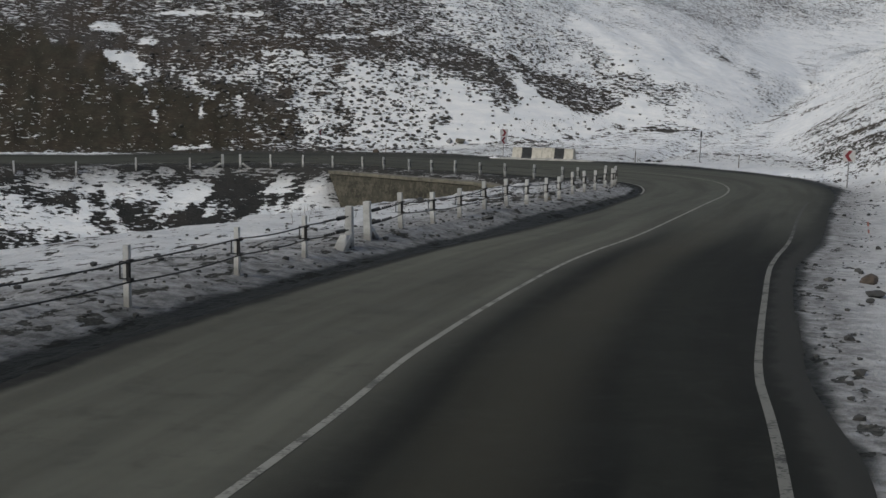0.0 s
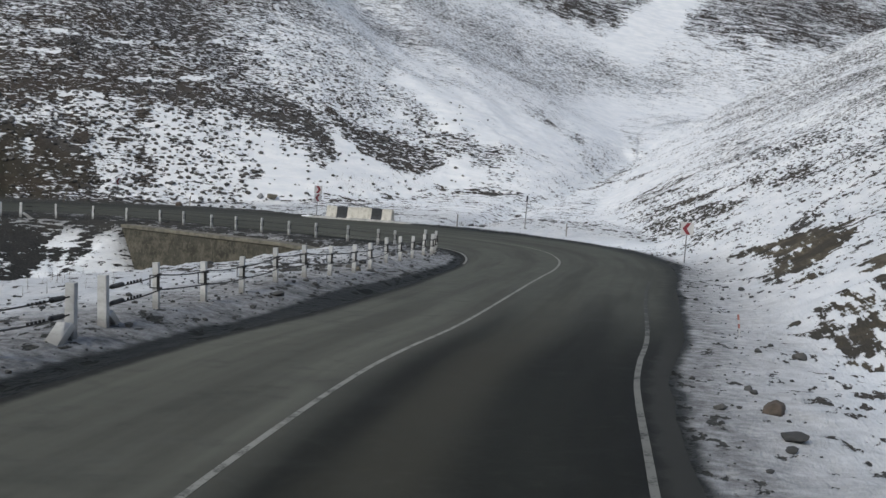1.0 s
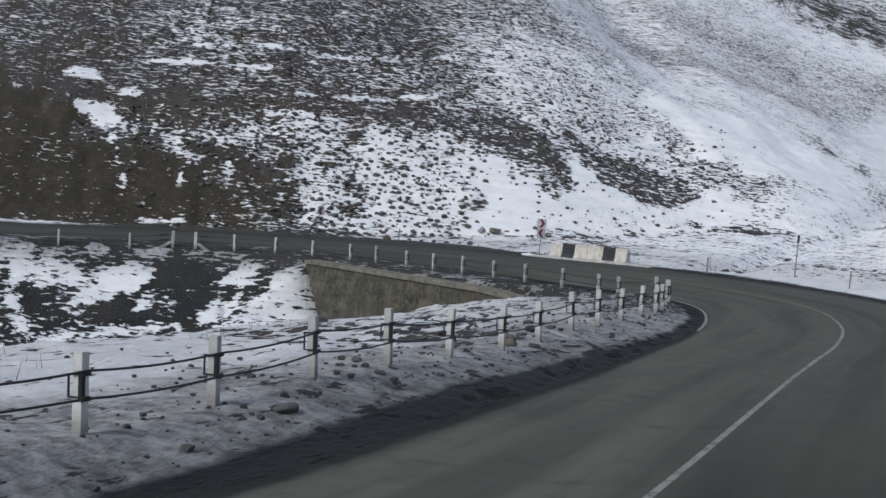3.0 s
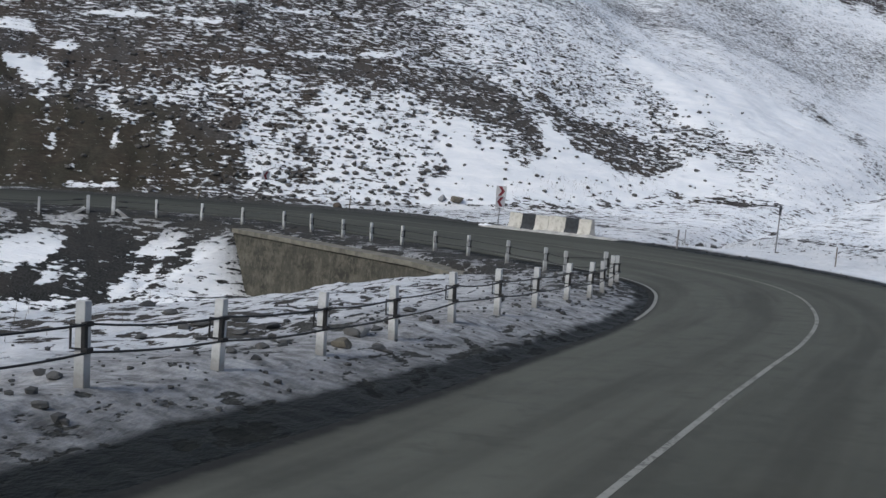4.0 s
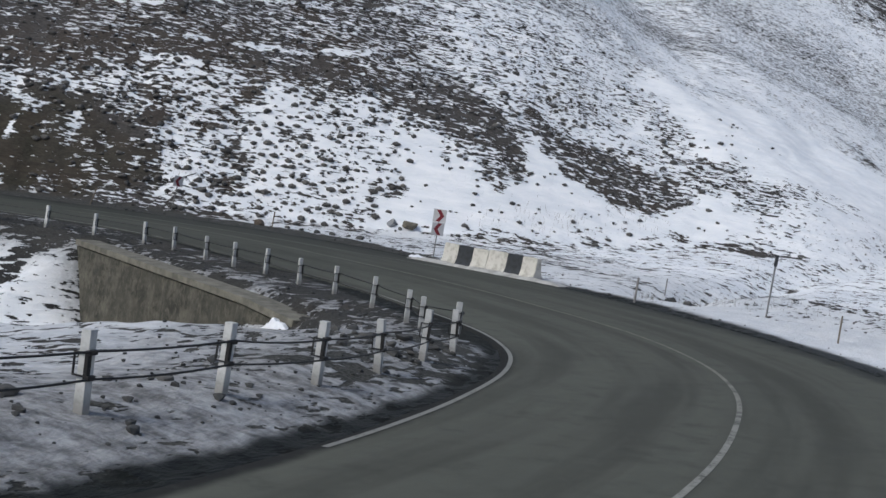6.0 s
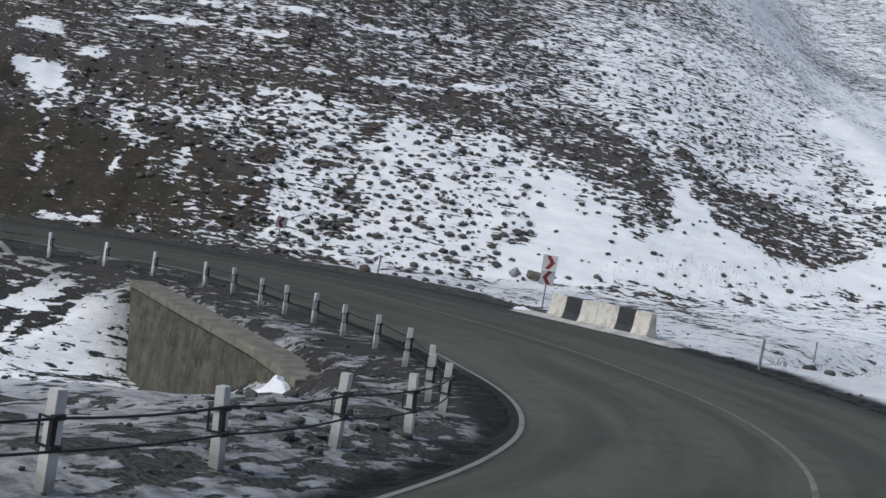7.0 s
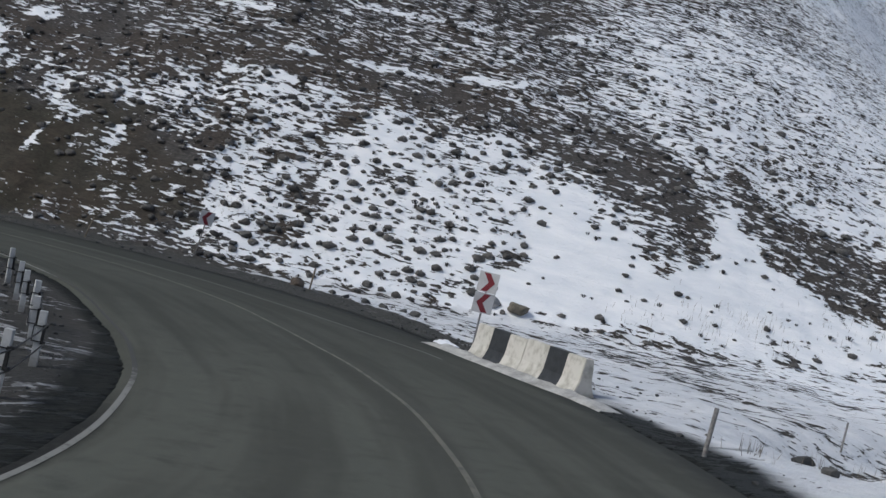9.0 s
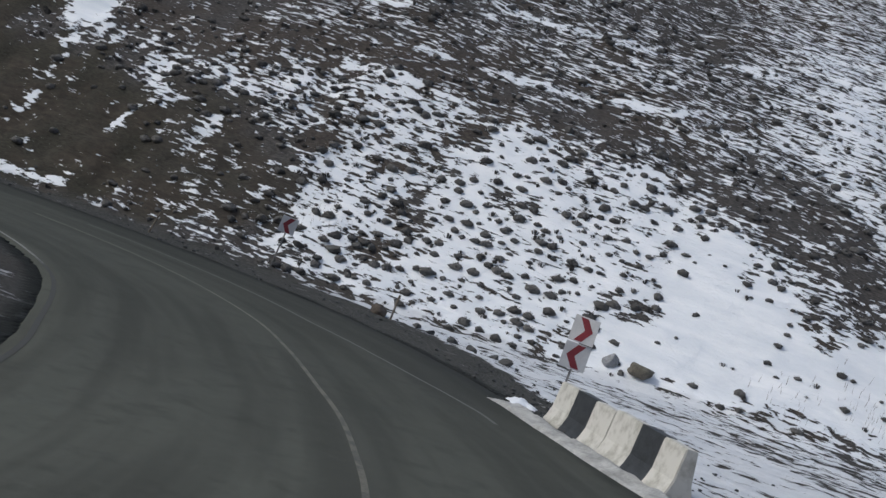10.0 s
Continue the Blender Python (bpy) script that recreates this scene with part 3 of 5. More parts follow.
def outline_distance(x, y, outline):
    """Distance inside an outline, negative outside."""
    p = np.array(outline, float)
    far, inside = np.full(x.shape, 1e9), np.zeros(x.shape, bool)
    for a, b in zip(p, np.roll(p, -1, axis=0)):
        ab = b - a
        t = np.clip(((x - a[0]) * ab[0] + (y - a[1]) * ab[1]) / (ab @ ab), 0, 1)
        far = np.minimum(far, np.hypot(x - a[0] - t * ab[0], y - a[1] - t * ab[1]))
        if a[1] != b[1]:
            inside ^= ((a[1] > y) != (b[1] > y)) & (x < ab[0] * (y - a[1]) / ab[1] + a[0])
    return np.where(inside, far, -far)


def patch(x, y, outline, soft=0.8):
    """1 inside an outline, 0 outside, with a soft uneven edge."""
    far = outline_distance(x, y, outline) + 2.6 * soft * (fbm(x / 2.0, y / 2.0, 31) - 0.5) + 1.3 * soft * (vnoise(x * 1.7, y * 1.7, 33) - 0.5)
    return step(-0.6 * soft, 0.6 * soft, far)


def streak(x, y, line, wide):
    far = line_distance(x, y, smooth_line(line, 0.4)) + 1.9 * wide * (fbm(x / 1.3, y / 1.3, 41) - 0.5)
    return step(1.4 * wide, 0.5 * wide, far)


# shapes that the snow has left on the slopes
BARE_CUT = [(-70, 62), (-48, 76), (-31, 78), (-23, 80.6), (-21.7, 81.8), (-23.6, 84.2), (-24.4, 85.6), (-26.0, 86.6), (-28.1, 86.5), (-31.5, 85.6), (-36, 87.6), (-60, 98)]
ROCKY = [(-26.3, 86.8), (-21.7, 86.9), (-18.8, 86.2), (-16.0, 84.9), (-15.4, 83.4), (-17.8, 81.7), (-19.6, 81.3), (-21.7, 81.8), (-23.9, 84.2), (-24.6, 85.6)]
SLOPE_SNOW = ([(-31.5, 86.2), (-32.7, 86.9), (-33.0, 88.5), (-31.3, 90.1), (-29.5, 87.8), (-30.3, 86.7)], [(-26.2, 86.5), (-26.5, 87.3), (-25.2, 88.0), (-23.9, 85.9), (-23.1, 86.1), (-22.4, 84.6), (-24.2, 85.4)], [(-16.1, 86.1), (-14.6, 87.3), (-13.9, 86.3), (-14.6, 85.3)], [(-21.6, 84.6), (-20.5, 86.0), (-20.2, 84.8)])
TUFTED = [(-25.4, 86.6), (-21.9, 89.7), (-18.0, 90.8), (-11.6, 90.8), (-5.3, 93.4), (-1.8, 93.0), (3, 90), (4.5, 88), (-5, 83), (-13, 82.0), (-17, 82.6), (-16, 85)]
CLEAN = [(-2.6, 90.6), (-1.4, 91.8), (1.0, 90.9), (4.2, 89.6), (5.4, 91.6), (5.6, 95.6), (7.3, 96.2), (9.4, 92.8), (13.5, 93.4), (19.0, 97.5), (20.5, 95.5), (17.1, 92.0), (10.0, 87.9), (0.0, 84.5), (-3.6, 84.0), (-1.8, 86.7)]
DARK_BAND = [(-28, 91), (-22, 90.7), (-14.5, 91.1), (-5.0, 93.5), (-1.0, 92.9), (2.0, 95.4), (2.0, 97.6), (-4, 97.6), (-14, 94.3), (-26, 94.1)]
TONGUES = ([(-3.0, 95.9), (1.4, 96.2), (4.5, 95.6), (5.4, 91.8), (3.8, 91.1), (1.4, 92.6), (-1.4, 92.4), (-4.8, 93.1)], [(5.6, 97.3), (10.3, 97.4), (15.8, 97.2), (16.1, 95.3), (14.0, 93.5), (12.0, 92.7), (8.6, 93.6), (6.3, 95.0)])
OUTCROP_LOW = [(5.7, 1.6), (7.7, 3.4), (9.6, 4.2), (10, 0), (6.5, -4), (3.6, -7), (4.6, -2)]
OUTCROP_MID = [(15.7, 27), (17.7, 28.1), (17.9, 24.1), (15.7, 15.9), (13.4, 13.8), (10.5, 9.6), (11, 12.2), (12.8, 18.4)]
OUTCROP_TOP = [(9.2, 5.3), (11.9, 8.6), (13.2, 7.2), (9, 3.4)]
STONY = [(23.3, 61.3), (29.3, 80), (33.3, 84.3), (33.1, 77.4), (27.4, 54.6), (23.9, 43.8), (19.6, 35.1), (18.6, 37.4), (20.2, 48.5)]
BANK_SNOW = ([(-25.0, 57.7), (-24.5, 58.9), (-24.2, 59.8), (-23.5, 62.0), (-22.0, 62.6), (-20.6, 62.6), (-21.3, 61.1), (-21.7, 60.4), (-23.1, 59.5), (-23.7, 58.3)],
             [(-17.0, 61.7), (-16.9, 62.6), (-16.2, 63.6), (-15.1, 63.9), (-14.6, 63.6), (-15.7, 62.0), (-16.5, 61.7)],
             [(-21.3, 58.9), (-20.9, 60.1), (-20.0, 60.8), (-19.8, 59.5)], [(-18.1, 59.2), (-16.9, 60.8), (-14.5, 60.8), (-13.3, 60.0), (-15.1, 58.6)],
             [(-14.4, 60.4), (-13.6, 62.6), (-12.2, 63.4), (-10.8, 61.2), (-12.6, 59.4)], [(-22.6, 57.2), (-19.2, 58.6), (-17.5, 58.9), (-19.3, 57.6)],
             [(-29.4, 61.4), (-25.0, 63.2), (-22.8, 64.1), (-16.2, 65.1), (-16.2, 64.2), (-22.8, 63.1), (-25.0, 62.2), (-27.7, 61.0)],
             [(-35.5, 56.8), (-33.8, 57.2), (-32.0, 54.4), (-33.4, 54.2)], [(-30.4, 59.6), (-29.2, 59.8), (-28.6, 55.6), (-29.4, 55.4)], [(-28.6, 60.6), (-27.6, 61), (-27.2, 57), (-28.2, 56.6)])
BANK_BARE = [(-21.0, 60.9), (-20.4, 62.7), (-18.0, 63.4), (-17.3, 61.9), (-18.4, 60.2), (-19.8, 60.9)]
RIDGES = (([(18.4, 26.3), (22.1, 30.4), (23.8, 28.7)], 0.5, 0.42), ([(11.8, 66.2), (15.1, 71.6), (21.5, 86.2)], 0.42, 0.42), ([(15.7, 21.8), (19, 21.7), (21.6, 24.2)], 0.5, 0.42),
          ([(9.8, 88.5), (14.5, 91.5), (18.4, 92.2), (20.9, 91.8), (25.9, 93.1)], 0.35, 0.42), ([(25.9, 93.1), (33.6, 102.3), (38, 107)], 0.8, 0.16), ([(35.5, 108.5), (41.4, 118.6), (52.6, 138.3)], 1.1, 0.14),
          ([(33.4, 100), (36.5, 101), (37.3, 91.8)], 0.8, 0.40), ([(36, 104), (44, 112), (48, 104)], 0.8, 0.32), ([(32.7, 117.7), (34.7, 113.9), (36.8, 117.6)], 1.0, 0.2),
          ([(28, 59.4), (30, 53.5), (27.8, 41.6), (28.7, 36.2)], 0.9, 0.38), ([(22.8, 98.6), (26.5, 101.5), (28.6, 101.9)], 0.8, 0.25), ([(31.6, 116.1), (35.1, 117), (36, 115)], 0.9, 0.18))
SWATHE = [(12.7, 110.0), (16.4, 110.9), (22.2, 113.2), (29.2, 116.6), (34.3, 116.8), (36.1, 112.2), (27.1, 97.4), (23.9, 100.2), (17.7, 101.9), (15.6, 106.2)]
CRAG_WEST = [(40.9, 198.7), (41.9, 185.4), (46.6, 181.4), (60.6, 184.3), (71.7, 190.1), (83.4, 209.2), (120, 275), (60, 270)]
CRAG_EAST = [(130, 280), (110, 246.3), (92.6, 215.8), (77.0, 192.1), (82.2, 190.2), (89.7, 191.8), (100, 194), (160, 225), (200, 290)]
GREY_SLOPE = [(14, 168), (30.8, 178), (44, 174.4), (57.9, 175.6), (66.4, 178.7), (46.3, 151.7), (25.3, 127.9), (10, 125)]


def cover(x, y, z, s, d, up_far, up_right):
    """How much snow, wet dirt, roadside grime (with the inner verge's painted shade) and bare soil the ground carries,
    0 to 1.
    """
    big = fbm(x / 9.0, y / 9.0, 61) - 0.5
    mid = fbm(x / 2.4, y / 2.4, 63) - 0.5
    flat = 0.76 + 0.4 * big + 0.4 * mid
    # far slope
    far = 0.37 - 0.07 * step(-9, -18, x) + 0.05 * step(100, 112, y) + 0.26 * step(-10, 15, x + 0.12 * (y - 100)) + 0.40 * big + 0.15 * mid
    far = far + (0.56 + 0.35 * big + 0.15 * mid - far) * patch(x / 3, y / 3, [(px / 3, py / 3) for px, py in GREY_SLOPE], 1.2)
    far = far + 0.22 * step(10, 3, up_far) * step(20, 27, x)
    for shape, value, soft in ((TUFTED, 0.66, 1.4), (DARK_BAND, 0.29, 1.0), (CLEAN, 0.97, 0.9), (TONGUES[0], 0.29, 0.7), (TONGUES[1], 0.33, 0.9), (SWATHE, 0.93, 1.5)):
        m = patch(x, y, shape, soft)
        white = shape is CLEAN or shape is SWATHE
        far = far + (value - (0.07 * step(-7, -14, x) + 0.10 * step(-16, -21, x) * step(88, 86.5, y) if shape is TUFTED else 0.0) + (0.25 if white else 0.45) * big + (0.0 if white else 0.30) * mid - far) * m
    far = far + (0.12 + 0.8 * mid - far) * 0.95 * patch(x, y, ROCKY, 0.6)
    for line, wide in (([(-17, 92.9), (-12.5, 94.4), (-9.3, 95.6), (-5.6, 97.2)], 0.34), ([(-8, 102), (-2, 105), (2, 106.5)], 0.4), ([(-19, 90.8), (-12, 91.3)], 0.3),
                       ([(2, 99), (8, 103.5), (12, 105)], 0.4), ([(-4, 101), (3, 104.5)], 0.5), ([(-26, 97), (-16, 98.5), (-9, 101)], 0.35)):
        far = np.maximum(far, (0.68 + 0.6 * mid) * streak(x, y, line, wide))
    for cx, cy, rx, ry, turn in ((-14.9, 86.3, 1.1, 0.8, 20), (-34, 91.6, 1.6, 0.8, 5), (-27, 94.4, 3.2, 0.28, 8), (-21, 94.8, 2.4, 0.22, 4), (-29.8, 90.7, 0.9, 0.4, 10)):
        far = np.maximum(far, (0.80 + 0.9 * mid) * blob(x, y, cx, cy, rx, ry, turn))
    # clumps of turf between the tufts
    for cx, cy, rx, ry, turn in ((-12.4, 87.4, 1.6, 0.55, -4), (-12.3, 86.2, 1.9, 0.8, -10), (-11.6, 84.4, 1.5, 0.6, 10), (-17.2, 86.3, 1.6, 0.9, 20), (-3.0, 86.8, 1.9, 0.40, 18), (-2.3, 86.9, 1.2, 0.55, 10), (-8.6, 88.6, 1.3, 0.5, 10)):
        far = far - 0.42 * blob(x, y, cx, cy, rx, ry, turn) * step(-0.13, 0.05, fbm(x / 0.9, y / 0.9, 67) - 0.5)
    # bare cut, ragged down the slope
    runs = vnoise(x * 1.25 + 0.2 * y, up_far * 0.42, 71)
    edge = outline_distance(x, y, BARE_CUT)
    bare = step(-0.5, 0.7, edge + 3.4 * (runs - 0.5) + 2.4 * mid + 0.5)
    far = far + (0.07 + 0.35 * mid + 0.2 * big - far) * bare
    strips = step(0.60, 0.78, vnoise(x * 2.3 + 0.5 * y, up_far * 0.6, 73)) * step(-4.0, -0.5, -np.abs(edge + 0.5)) * step(-0.06, 0.14, mid + 0.3 * big)
    strips = strips * (0.70 + 0.30 * step(-34, -25, x))
    far = np.where(edge > -1.5, np.maximum(far, 0.78 * strips), far)
    for shape in SLOPE_SNOW:
        far = np.maximum(far, (0.80 + 1.2 * mid) * patch(x, y, shape, 0.8))
    for line, wide in (([(-28.2, 82.7), (-28.4, 83.7)], 0.16), ([(-24.2, 83.8), (-24.4, 84.8)], 0.2), ([(-25.4, 84.4), (-25.2, 85.0)], 0.15)):
        far = np.maximum(far, 0.85 * streak(x, y, line, wide))
    foot_line = streak(x, y, [(-30, 79.2), (-23.5, 80.8), (-22.5, 81.2), (-21.6, 81.7), (-20, 81.4)], 0.36) * step(0.35, 0.55, vnoise(x / 1.6, y * 0 + 3, 14))
    far = np.maximum(far, 0.70 * foot_line)
    # slopes to the right and up the valley
    right = 0.86 + (0.45 - 0.25 * step(2, 8, up_right)) * big + (0.4 - 0.25 * step(2, 8, up_right)) * mid - 0.29 * step(3, 12, up_right)
    rock = np.zeros(x.shape)
    for shape, value, soft, soil in ((OUTCROP_LOW, 0.40, 0.9, 0.9), (OUTCROP_MID, 0.40, 1.0, 0.9), (OUTCROP_TOP, 0.40, 0.7, 0.9), (STONY, 0.50, 1.6, 0.25)):
        m = patch(x, y, shape, soft)
        right = right + (value + 0.3 * mid - right) * m
        rock = np.maximum(rock, soil * m)
    ledges = step(0.40, 0.62, vnoise((x - y * 0.45) * 0.10, (y * 0.9 + x * 0.4) * 0.62 + z * 1.1, 23))
    right = right + (0.13 + 0.55 * rock) * (ledges - 0.5) * step(1, 4, up_right)
    upper = 0.80 + 0.5 * big - 0.10 * step(0.4, 0.6, fbm(x / 26, y / 26, 27))
    for shape, value, soft in ((CRAG_WEST, 0.40, 5.0), (CRAG_EAST, 0.40, 5.0)):
        m = patch(x / 3, y / 3, [(px / 3, py / 3) for px, py in shape], soft / 3)
        upper = upper + (value + 0.6 * big - upper) * m
    upper = np.maximum(upper, 1.05 * step(4.5, 2.6, line_distance(x, y, smooth_line([(63.4, 178.4), (72, 189.4), (82.4, 203.9), (96.5, 222.7), (114.7, 248.5), (140, 280)], 2.0))))
    valley = step(162, 184, y)
    right, far = right * (1 - valley) + upper * valley, far * (1 - valley) + upper * valley
    snow = np.where(up_far > 0, far, np.where(up_right > 0, right, flat))
    for line, wide, strong in RIDGES:
        snow = snow - strong * streak(x, y, line, 1.25 * wide) * step(0.35, 0.55, fbm(x / 2.2, y / 2.2, 21))
    # verges
    inner = d < 0
    off = np.where(inner, -d - inner_w(s), d - outer_w(s))
    run = s - SA
    tip = step(-24, -8, run)
    wobble = fbm(x / 1.3, y / 1.3, 77) - 0.5
    in_snow = 0.75 + 0.35 * big + 0.6 * wobble
    tip_snow = 0.52 - 0.22 * step(-2, 5, run) + 0.3 * big + 0.7 * wobble + 0.20 * step(1.5, 5, off)
    slope_snow = 0.37 + 1.4 * (fbm(x / 3.0, y / 2.4, 83) - 0.5) + 0.9 * (fbm(x / 0.9, y / 0.8, 85) - 0.5)
    for shape in BANK_SNOW:
        slope_snow = np.maximum(slope_snow, (0.76 + 0.5 * wobble) * patch(x, y, shape, 0.5))
    slope_snow = slope_snow * (1 - 0.6 * patch(x, y, BANK_BARE, 0.4))
    # stony ground behind the fence
    stony = step(-33, -28, run) * step(-19, -24, run) * step(2.2, 3.6, off + wobble) * step(11, 8, off)
    in_snow = in_snow - stony * (0.06 + 0.34 * step(0.42, 0.60, fbm(x / 0.75, y / 0.55, 79)))
    in_snow = in_snow + 0.16 * step(0.6, 1.2, off) * step(4.2, 2.8, off) * step(-36, -30, run)
    late = step(-17, -5, run)
    inside = in_snow * (1 - late) + tip_snow * late
    fall = step(3.2, 4.6, off) * step(8, 26, run)
    inside = inside * (1 - fall) + slope_snow * fall
    far_side = step(6, 16, run) * (1 - fall)
    inside = inside - far_side * (0.12 - 0.9 * wobble)
    snow = np.where(inner, inside, snow)
    # ploughed furrows that follow the road outside the bend, and the ridge where they meet the hill
    outside = (1 - inner) * step(2, 10, run) * step(62, 50, run) * (up_far < 0.8) * (up_right < 0.5)
    furrow = vnoise(run * 0.16 + 9, off * 1.15 + 0.5 * wobble, 37) * 0.6 + vnoise(run * 0.34, off * 2.3 + 0.6 * wobble, 38) * 0.4
    snow = snow - outside * (0.02 + 0.20 * step(0.46, 0.66, furrow)) * step(24, 12, off)
    snow = snow + 0.38 * (1 - inner) * step(0, 6, run) * step(24, 16, run) * step(0.5, 1.3, off + wobble) * step(8, 4.5, off)
    meet = streak(x, y, [(-2.0, 84.7), (0.8, 85.4), (3.2, 86.2), (5.5, 87.1), (8.2, 88.6), (10.9, 90.2), (13.2, 91.4)], 0.17)
    snow = snow - 0.40 * meet * step(0.36, 0.5, vnoise(x * 0.9, y * 0 + 2, 45)) * (1 - inner)
    wide_in = (0.94 - 0.38 * step(-33, -20, run)) * (1 - tip) + tip * (0.50 + 0.45 * step(-2, 5, run) * step(24, 15, run) - 0.1 * step(10, 30, run))
    wet_in = np.maximum(step(1.20 * wide_in, 0.62 * wide_in, off + 0.25 * wobble), 0.34 * step(3.4 * wide_in, 1.0 * wide_in, off + 0.9 * wobble) * (1 - tip))
    wet_in = wet_in * (1 - 0.22 * tip - 0.14 * step(-8, -3, run) * step(14, 8, run))
    wide = 0.70 + 0.8 * step(-8, 2, run) * step(24, 18, run)
    wide = wide - 0.44 * step(-10, -20, run)
    wet_out = step(1.35 * wide, 0.1 * wide, off + (0.8 - 0.45 * step(-10, -20, run)) * wobble)
    wet = np.where(inner, wet_in, wet_out * (1 - 0.22 * step(-10, -22, run)))
    # roadside dirt, plus a 0.40 floor: shade put into the inner verge's snow colour
    grime_shade_in = np.maximum(step(6.5, 3.0, off + wobble), np.maximum(0.9 * tip * step(9, 4, off) * (1 - fall), 0.40 * step(14, 8, off) * (1 - fall)))
    grime_out = np.maximum(0.70 * step(4.2, 1.2, off + 1.0 * wobble) * step(2, -12, run), np.maximum(0.30 * outside * step(20, 8, off), step(2.6, 0.4, off)))
    grime_shade = np.where(inner, grime_shade_in, grime_out)
    # bare gravel shoulder beyond the bend
    shoulder = np.where(inner, 0.0, step(26, 33, run) * step(62, 52, run) * step(0.5, -0.5, off + 1.0 * wobble - np.interp(run, [28, 33, 38, 42, 47, 60], [1.2, 2.4, 4.0, 4.2, 2.7, 2.2])))
    snow, wet, grime_shade = snow * (1 - shoulder), wet * (1 - 0.8 * shoulder * step(0.3, 0.8, off)), np.maximum(grime_shade, shoulder)
    soil = np.clip(np.maximum(np.where(up_far > 0, np.maximum(bare, 0.75 * patch(x, y, ROCKY, 0.9)), 0), np.where(up_right > 0, rock, 0)), 0, 1)
    return snow, wet, grime_shade, soil, np.where(inner, np.maximum(fall, 0.85 * step(-3, 6, run) * step(12, 8, off)), 0.0), np.where(up_right > 0, rock, 0.0)


def build_ground():
    gx, gy = spaced(-900, -40, 42, 1000, 0.27), spaced(-700, -30, 112, 1400, 0.27)
    x, y = [a.ravel() for a in np.meshgrid(gx, gy)]
    z, s, d, up_far, up_right = land(x, y)
    snow, wet, grime_shade, soil, scree, rock = cover(x, y, z, s, d, up_far, up_right)
    under = (d > -inner_w(s) + 0.15) & (d < outer_w(s) - 0.15)
    z = np.where(under, z - 0.35, z)
    w, h = len(gx), len(gy)
    k = (np.arange(h - 1)[:, None] * w + np.arange(w - 1)).ravel()
    me = bpy.data.meshes.new("ground")
    me.vertices.add(len(x))
    me.vertices.foreach_set("co", np.stack([x, y, z], 1).ravel())
    loops = np.stack([k, k + 1, k + w + 1, k + w], 1).ravel()
    me.loops.add(len(loops))
    me.loops.foreach_set("vertex_index", loops)
    me.polygons.add(len(k))
    me.polygons.foreach_set("loop_start", np.arange(len(k)) * 4)
    me.polygons.foreach_set("loop_total", np.full(len(k), 4))
    me.polygons.foreach_set("use_smooth", np.ones(len(k), bool))
    me.update(calc_edges=True)
    for name, values in (("snow", snow), ("wet", wet), ("grime_shade", grime_shade), ("soil", soil), ("scree", scree), ("rock", rock)):
        me.attributes.new(name, "FLOAT", "POINT").data.foreach_set("value", values.astype(np.float32))
    # contour frame of the nearer slope: along it, across it and up
    on_right = line_distance(x, y, FOOT_RIGHT) + 14 * step(45, 60, y) * step(100, 80, y) < line_distance(x, y, FOOT_FAR)
    lay = np.stack([0.60 * np.where(on_right, 0.42 * x + 0.9 * y, x), 1.5 * np.where(on_right, 0.9 * x - 0.42 * y, y), 2.6 * z], 1)
    me.attributes.new("lay", "FLOAT_VECTOR", "POINT").data.foreach_set("vector", lay.astype(np.float32).ravel())
    me.materials.append(GROUND)
    return tagged(new("ground", me), "brown grassy hillside and verge half covered with patchy snow", "ground", kind="structure")


def along_road(s, d, lift=0.0):
    k = np.clip(s / 0.5, 0, len(CENTRE) - 1.001)
    i = k.astype(int)
    f = (k - i)[:, None]
    p, t = CENTRE[i] * (1 - f) + CENTRE[i + 1] * f, TANGENT[i] * (1 - f) + TANGENT[i + 1] * f
    right = np.stack([t[:, 1], -t[:, 0]], 1)
    xy = p + right * np.reshape(d, (-1, 1))
    return np.c_[xy, road_z(s, np.broadcast_to(d, s.shape)) + lift]


def road_strip(name, first, last, offsets, material, lift, every=0.5, skirt=0.0):
    """A strip of the road's surface. offsets: distances from the centre line, each a number or a function of the run."""
    s = np.arange(first, last, every)
    rows, lats = [], []
    for n, o in enumerate(offsets):
        d = o(s) if callable(o) else np.full(s.shape, float(o))
        p = along_road(s, d, lift)
        if skirt and n in (0, len(offsets) - 1):
            p[:, 2] -= skirt
        rows.append(p)
        lats.append(d)
    v = np.stack(rows, 1).reshape(-1, 3)
    w = len(offsets)
    faces = [(a * w + b, a * w + b + 1, (a + 1) * w + b + 1, (a + 1) * w + b) for a in range(len(s) - 1) for b in range(w - 1)]
    me = mesh_of(name, v, faces, material, True)
    me.attributes.new("lat", "FLOAT", "POINT").data.foreach_set("value", np.stack(lats, 1).ravel().astype(np.float32))
    me.attributes.new("rim_out", "FLOAT", "POINT").data.foreach_set("value", (outer_w(s)[:, None] - np.stack(lats, 1)).ravel().astype(np.float32))
    me.attributes.new("rim", "FLOAT", "POINT").data.foreach_set("value", (np.stack(lats, 1) + inner_w(s)[:, None]).ravel().astype(np.float32))
    me.attributes.new("run", "FLOAT", "POINT").data.foreach_set("value", np.repeat(s, w).astype(np.float32))
    return new(name, me)


def ragged(side, row):
    return lambda s: (fbm(s * 0.4, s * 0 + row, 4) - 0.5) * np.interp(s - SA, [-20, -8, 30, 40], [0.16, 0.12, 0.14, 0.35]) + (outer_w(s) if side > 0 else -inner_w(s))


left_edge, right_edge = ragged(-1, 2.5), ragged(1, 7.5)
